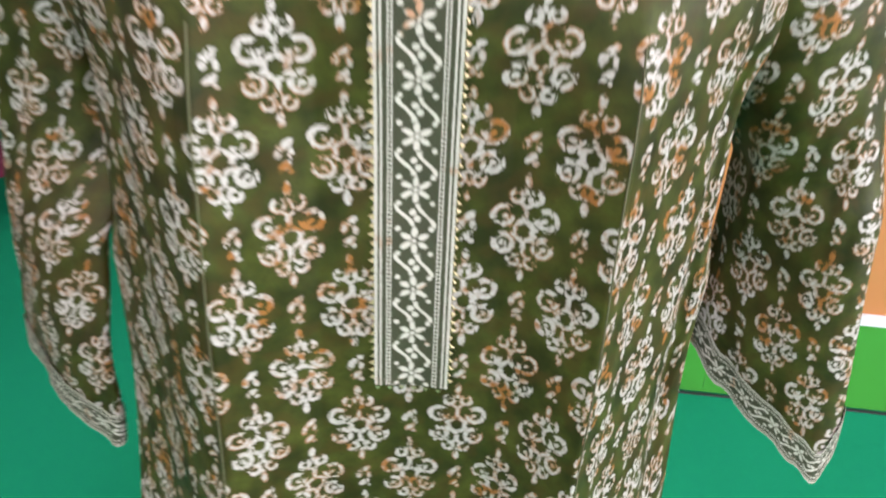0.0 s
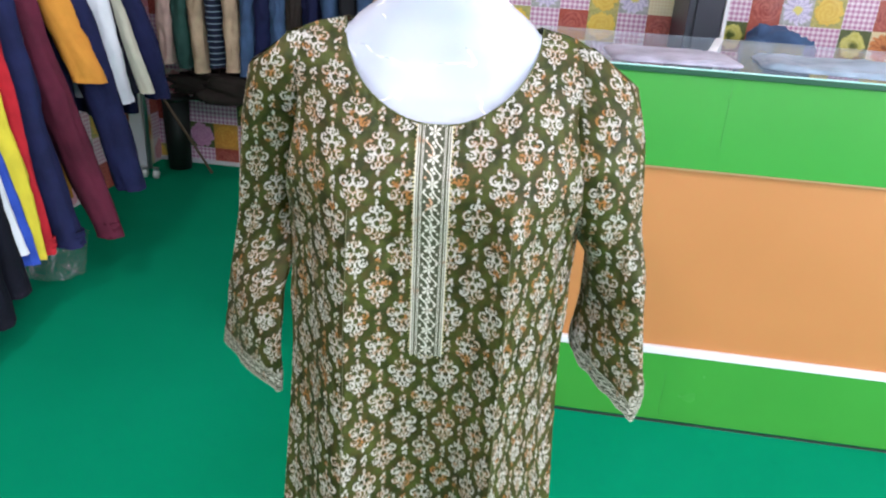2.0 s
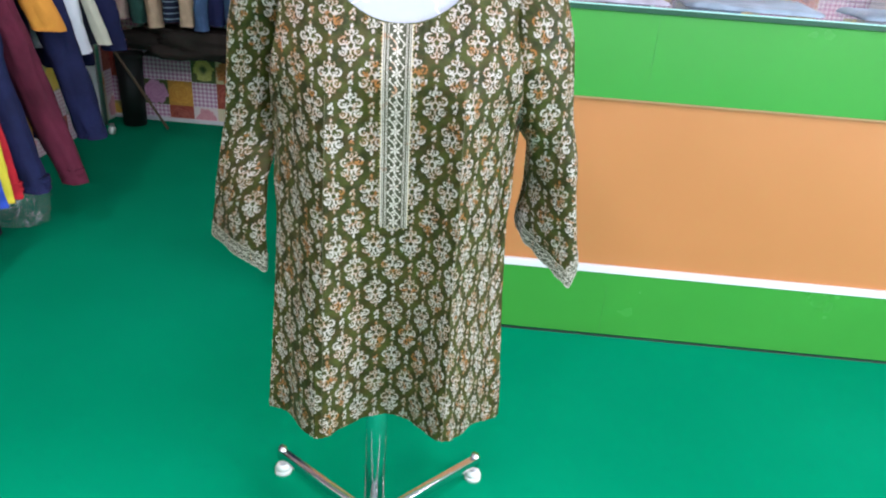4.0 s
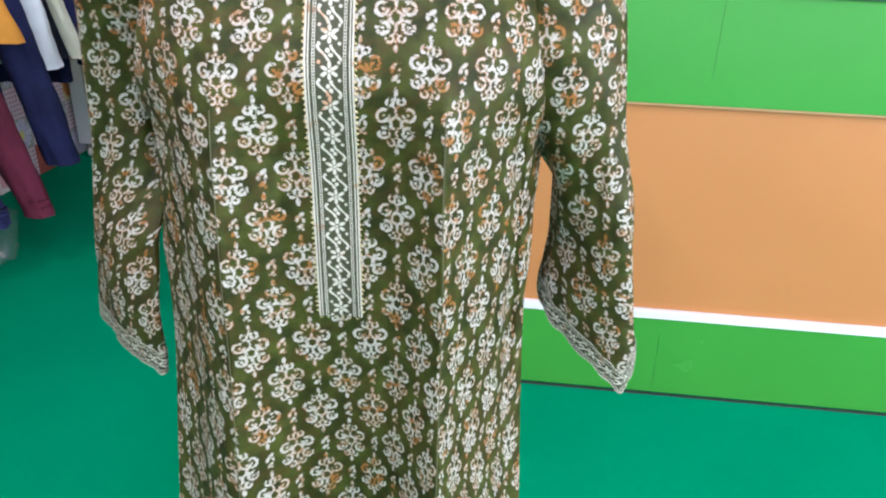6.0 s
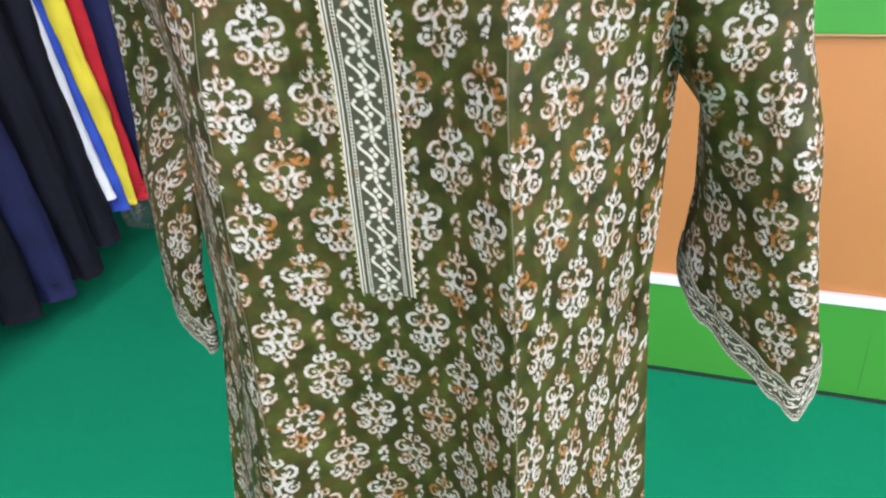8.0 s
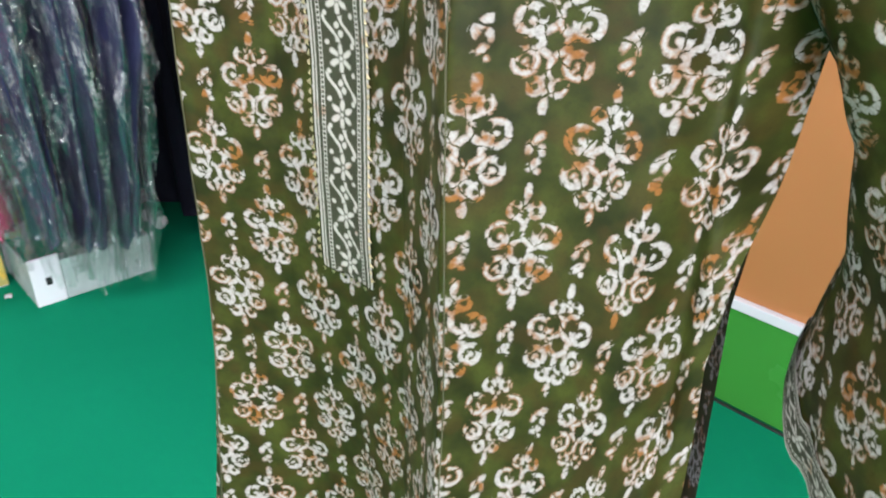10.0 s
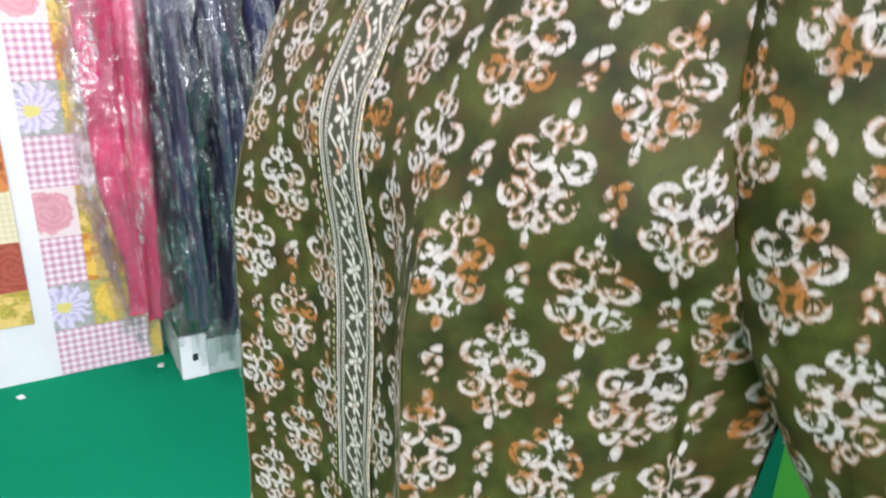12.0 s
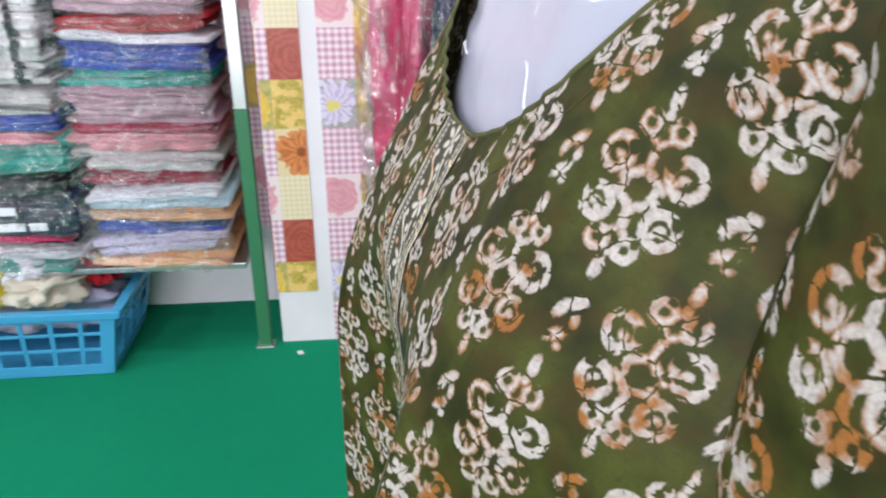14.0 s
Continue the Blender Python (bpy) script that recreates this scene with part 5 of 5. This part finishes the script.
srail = thing("suit_rail", ROOM @ pose(0, 0, 0), "short steel rail with bagged suits", "clothes rail")
part("rail", rod(bmesh.new(), (-1.60, 0.30, 1.585), (-1.45, 0.86, 1.585), 0.010, 12), M_steel, srail)
for py, px in ((0.30, -1.60), (0.86, -1.45)):
    part("bracket", rod(bmesh.new(), (px, py, 1.585), (px - 0.25, py, 1.66), 0.008, 8), M_steel, srail)
M_frost = G("frosted_plastic", 0.3, spec=0.6)
M_frost.set("Base Color", (0.72, 0.80, 0.78))
M_frost.set("Alpha", M_frost.add(0.38, M_frost.mul(M_frost.noise(M_frost.coords(), 18, 3), 0.35)))
crate = thing("plastic_tray", ROOM @ pose(-1.56, 0.62, 0), "pale frosted plastic tray on the carpet below bagged suits", "tray")
box_part("front", (0.100, 0.106, -0.060, 0.16, 0.0, 0.105), M_frost.mat, crate, "", 0.002)
box_part("corner_plate", (0.100, 0.108, -0.130, -0.061, 0.0, 0.125), M_strip, crate, "white corner plate", 0.002)
box_part("handle_hole", (0.1065, 0.1095, -0.100, -0.086, 0.052, 0.072), M_black, crate, "dark handle hole", 0.001)
for cy in (-0.130, 0.154):
    box_part("side", (-0.14, 0.0995, cy, cy + 0.006, 0.0, 0.105), M_frost.mat, crate, "", 0.002)
box_part("bottom", (-0.14, 0.0995, -0.123, 0.153, 0.0, 0.006), M_frost.mat, crate, "", 0.001)


for sx, sy, turn in ((-1.548, 0.115, 20), (-1.556, 0.452, -15), (-1.530, 0.500, 40)):
    bm = bmesh.new()
    sheet(bm, [[(-0.011 + 0.0055 * i, -0.008 + 0.004 * j, 0.0015 + 0.004 * abs(fbm(i * 0.9, j * 0.9, turn))) for j in range(5)] for i in range(5)])
    scrap = part("tape_scrap", bm, M_strip)
    scrap.modifiers.new("thickness", "SOLIDIFY").thickness = 0.0008
    scrap.matrix_world = ROOM @ pose(sx, sy, 0.0, 0, 0, turn)
    tagged(scrap, "crumpled white scrap of tape on the carpet by the pillar", "tape", "scraps by the pillar")


# ---- shelf with packed cloth ----
shelf = thing("shelf_unit", ROOM @ pose(0, 0, 0), "green steel shelf packed with wrapped clothes", "shelf")
SY0, SY1 = -1.25, 0.02
for py in (SY0, SY1 - 0.026):
    box_part("post", (-1.622, -1.594, py, py + 0.036, 0.0, 0.70), M_post, shelf, "green enamelled post", 0.003)
    box_part("post_extension", (-1.622, -1.594, py, py + 0.036, 0.70, 2.0), M_steel, shelf, "grey steel post", 0.003)
    box_part("rear_post", (-1.89, -1.86, py - 0.10 * (py > -1), py + 0.034 - 0.10 * (py > -1), 0.262, 2.0), M_steel, shelf, "grey steel post", 0.003)
    box_part("floor_plate", (-1.630, -1.584, py - 0.008, py + 0.044, 0.0, 0.005), M_steel, shelf, "", 0.001)
for sz in (0.262, 0.985, 1.6):
    box_part("board", (-1.895, -1.58, SY0 + 0.035, SY1 - 0.035, sz, sz + 0.016), M_steel, shelf, "", 0.002)


def stripes(name, pale, dark, scale):
    g = G(name, 0.6, spec=0.3)
    o = g.coords()
    _, y, _ = g.split(o)
    n = g.noise(o, 9, 3)
    f = g.step(g.m("SINE", g.add(g.mul(y, scale), g.mul(n, 7.0))), 0.45, 0.7)
    g.set("Base Color", g.mix(f, pale, dark))
    g.bump(g.m("SINE", g.add(g.mul(y, scale * 1.5), g.mul(n, 9.0))), 0.6, 0.01)
    return g.mat


M_zebra = stripes("black_and_white_cotton", (0.74, 0.73, 0.74), (0.03, 0.03, 0.04), 85.0)


def packet(y0, y1, z0, z1, mat, words, seed, sag=0.1):
    """Folded garments in their packets: soft rounded folds, uneven, sagging a little."""
    k = thing("folded_garment", ROOM @ pose(-1.72, (y0 + y1) / 2, z0), words, "folded garment", "clothes on the shelf")
    h, w = z1 - z0, (y1 - y0) / 2
    rnd = random.Random(seed)
    layers = max(1, round(h / 0.019))
    tilt = rnd.uniform(-0.016, 0.008)
    for q in range(layers):
        bm = bmesh.new()
        a, b = h * q / layers, h * (q + 1) / layers
        out, side = rnd.uniform(-0.030, 0.018), rnd.uniform(0.80, 1.0)
        off, ph = rnd.uniform(-0.012, 0.012), rnd.uniform(0, 9)
        rows = []
        for i in range(25):
            s = -1 + 2 * i / 24
            drop = 0.005 * fbm(s * 1.6, seed * 1.7, q + ph) + tilt * s
            edge = 1 - 0.35 * smooth01((abs(s) - 0.86) / 0.14)
            row = []
            for j in range(10):
                ang = -math.pi / 2 + math.pi * j / 9
                hh = (b - a) / 2 * 1.04 * edge
                bulge = 0.014 * fbm(s * 2.3, j * 0.25, seed + ph)
                row.append((0.132 + out + min(hh * 0.7, 0.016) * math.cos(ang) ** 0.6 + bulge, off + s * w * side, max(0.0, (a + b) / 2 + hh * math.sin(ang) + drop)))
            row = [(-0.13, row[0][1], row[0][2])] + row + [(-0.13, row[-1][1], row[-1][2])]
            rows.append(row)
        vs = sheet(bm, rows)
        for r in (vs[0], vs[-1]):
            bm.faces.new(r)
        part("fold" if layers > 1 else "cloth", bm, mat, k)
    bm = bmesh.new()
    rows = []
    for i in range(61):
        s = -1 + 2 * i / 60
        row = []
        for j in range(11):
            ang = -math.pi / 2 + math.pi * j / 10
            puff = 0.05 * (crease(s * 0.6 + seed, j * 0.07, s * 0.8) - 0.2)
            row.append((0.156 + 0.018 * math.cos(ang) + puff, s * w * 1.0, max(0.001, h / 2 + h / 2 * 1.03 * math.sin(ang) + 0.006 * fbm(s * 6, j, seed) + tilt * s)))
        rows.append(row)
    sheet(bm, rows)
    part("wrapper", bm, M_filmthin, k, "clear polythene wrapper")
    return k


RIGHT = [(0.278, 0.325, C_peach, "peach"), (0.325, 0.372, C_lilac, "lilac"), (0.372, 0.398, C_blue, "blue"), (0.398, 0.446, C_peach, "apricot"), (0.446, 0.474, C_sky, "sky blue"), (0.474, 0.503, C_white, "white"), (0.503, 0.552, C_berry, "crimson"), (0.552, 0.598, C_grey, "grey"),
         (0.598, 0.645, C_rose, "rose pink"), (0.645, 0.672, C_berry, "wine red"), (0.672, 0.765, C_mauve, "mauve"), (0.765, 0.806, C_teal, "teal"), (0.806, 0.870, C_blue, "royal blue"), (0.870, 0.892, C_white, "white"), (0.892, 0.938, C_red, "red"), (0.938, 0.985, C_mauve, "mauve"),
         (1.001, 1.06, C_rose, "rose"), (1.06, 1.13, C_white, "white")]
LEFT = [(0.278, 0.305, C_teal, "green"), (0.305, 0.345, C_white, "white"), (0.345, 0.362, C_black, "black"), (0.362, 0.380, C_pink, "pink"), (0.380, 0.490, C_navy, "navy printed"), (0.490, 0.545, C_black, "black"), (0.545, 0.625, C_teal, "green and red"), (0.625, 0.655, C_rose, "coral"),
        (0.655, 0.700, C_blue, "bright blue"), (0.700, 0.775, C_grey, "pale grey"), (0.775, 0.985, M_zebra, "black and white striped"), (1.001, 1.08, C_grey, "grey")]
for k, (a, b, mat, word) in enumerate(RIGHT):
    packet(-0.418, -0.040, a, b, mat, word + " folded garment in clear polythene on a shelf", k + 1, 0.3)
for k, (a, b, mat, word) in enumerate(LEFT):
    ob = packet(-0.83, -0.425, a, b, mat, word + " folded garment in clear polythene on a shelf", k + 40, 0.3)
    if "printed" in word:
        for row_z, runs in ((0.072, ((-0.12, -0.075), (-0.055, 0.0), (0.015, 0.06))), (0.028, ((-0.15, -0.09), (-0.08, -0.01), (0.0, 0.075), (0.085, 0.13)))):
            for r0, r1 in runs:
                box_part("print_bar", (0.176, 0.180, r0, r1, row_z, row_z + 0.022), C_white, ob, "white printed bar", 0.002)
for k in range(10):
    packet(-1.20, -0.84, 0.278 + 0.07 * k, 0.278 + 0.07 * (k + 1), (C_rose, C_sky, C_navy, C_white, C_red, C_teal, C_beige, C_grey, C_blue, C_mauve)[k], "folded garment in clear polythene on a shelf", k + 80, 0.2)


# ---- blue basket with loose clothes ----
M_basket = paint("sky_blue_plastic", (0.05, 0.36, 0.62), 0.3, 0.05, 0.02)
bas = thing("laundry_basket", ROOM @ pose(-1.650, -0.675, 0), "sky blue plastic basket of loose clothes on carpet", "basket")
BL, BW, BH = 0.290, 0.158, 0.208


def bar_box(name, x0, x1, y0, y1, z0, z1, label=""):
    bm = block(bmesh.new(), x0, x1, y0, y1, z0, z1, 0.002)
    for v in bm.verts:
        k = 1 + 0.14 * v.co.z / BH
        v.co.x *= k
        v.co.y *= k
    return part(name, bm, M_basket, bas, label, False)


bar_box("bottom", -BW, BW, -BL, BL, 0.0, 0.008)
for s in (-1, 1):
    x0, x1 = sorted((s * BW, s * (BW - 0.006)))
    y0, y1 = sorted((s * BL, s * (BL - 0.006)))
    for z0, z1 in ((0.008, 0.034), (0.078, 0.088), (0.128, 0.138), (0.172, 0.186)):
        bar_box("rail", x0, x1, -BL, BL, z0, z1)
        bar_box("rail", -BW + 0.006, BW - 0.006, y0, y1, z0, z1)
    for k in range(9):
        yy = -BL + 0.012 + (2 * BL - 0.024) * k / 8
        bar_box("upright", x0, x1, yy - 0.006, yy + 0.006, 0.034, 0.172)
    for k in range(5):
        xx = -BW + 0.012 + (2 * BW - 0.024) * k / 4
        bar_box("upright", xx - 0.006, xx + 0.006, y0, y1, 0.034, 0.172)
    bar_box("corner", x0 - 0.004 * (s < 0), x1 + 0.004 * (s > 0), BL - 0.035, BL, 0.006, 0.186)
    bar_box("corner", x0 - 0.004 * (s < 0), x1 + 0.004 * (s > 0), -BL, -BL + 0.035, 0.006, 0.186)
    rx0, rx1 = sorted((s * (BW - 0.01), s * (BW + 0.014)))
    ry0, ry1 = sorted((s * (BL - 0.01), s * (BL + 0.014)))
    bar_box("rim", rx0, rx1, -BL - 0.014, BL + 0.014, 0.186, BH)
    bar_box("rim", -BW + 0.01, BW - 0.01, ry0, ry1, 0.186, BH)
heap = [(-0.02, 0.0, 0.075, (0.22, 0.42, 0.11), C_lilac, "lilac"), (0.03, -0.06, 0.165, (0.17, 0.20, 0.10), C_yellow, "yellow"), (-0.06, -0.10, 0.175, (0.18, 0.26, 0.12), C_blue, "navy blue"), (-0.03, 0.10, 0.175, (0.18, 0.20, 0.11), C_white, "white"),
        (0.06, 0.12, 0.145, (0.14, 0.17, 0.07), C_cream, "cream"), (-0.02, 0.215, 0.165, (0.16, 0.10, 0.07), C_red, "red"), (0.02, -0.22, 0.16, (0.2, 0.14, 0.10), C_white, "white")]
for k, (hx, hy, hz, hs, mat, word) in enumerate(heap):
    bundle("crumpled_garment", ROOM @ pose(-1.650 + hx, -0.675 + hy, hz + 0.085, 0, 0, 13 * k), (hs[0] * 1.12, hs[1] * 1.1, hs[2] * 1.2), mat, word + " crumpled garment heaped in the basket", "garment", k * 2.1, "clothes in the basket", 0.42, 34)
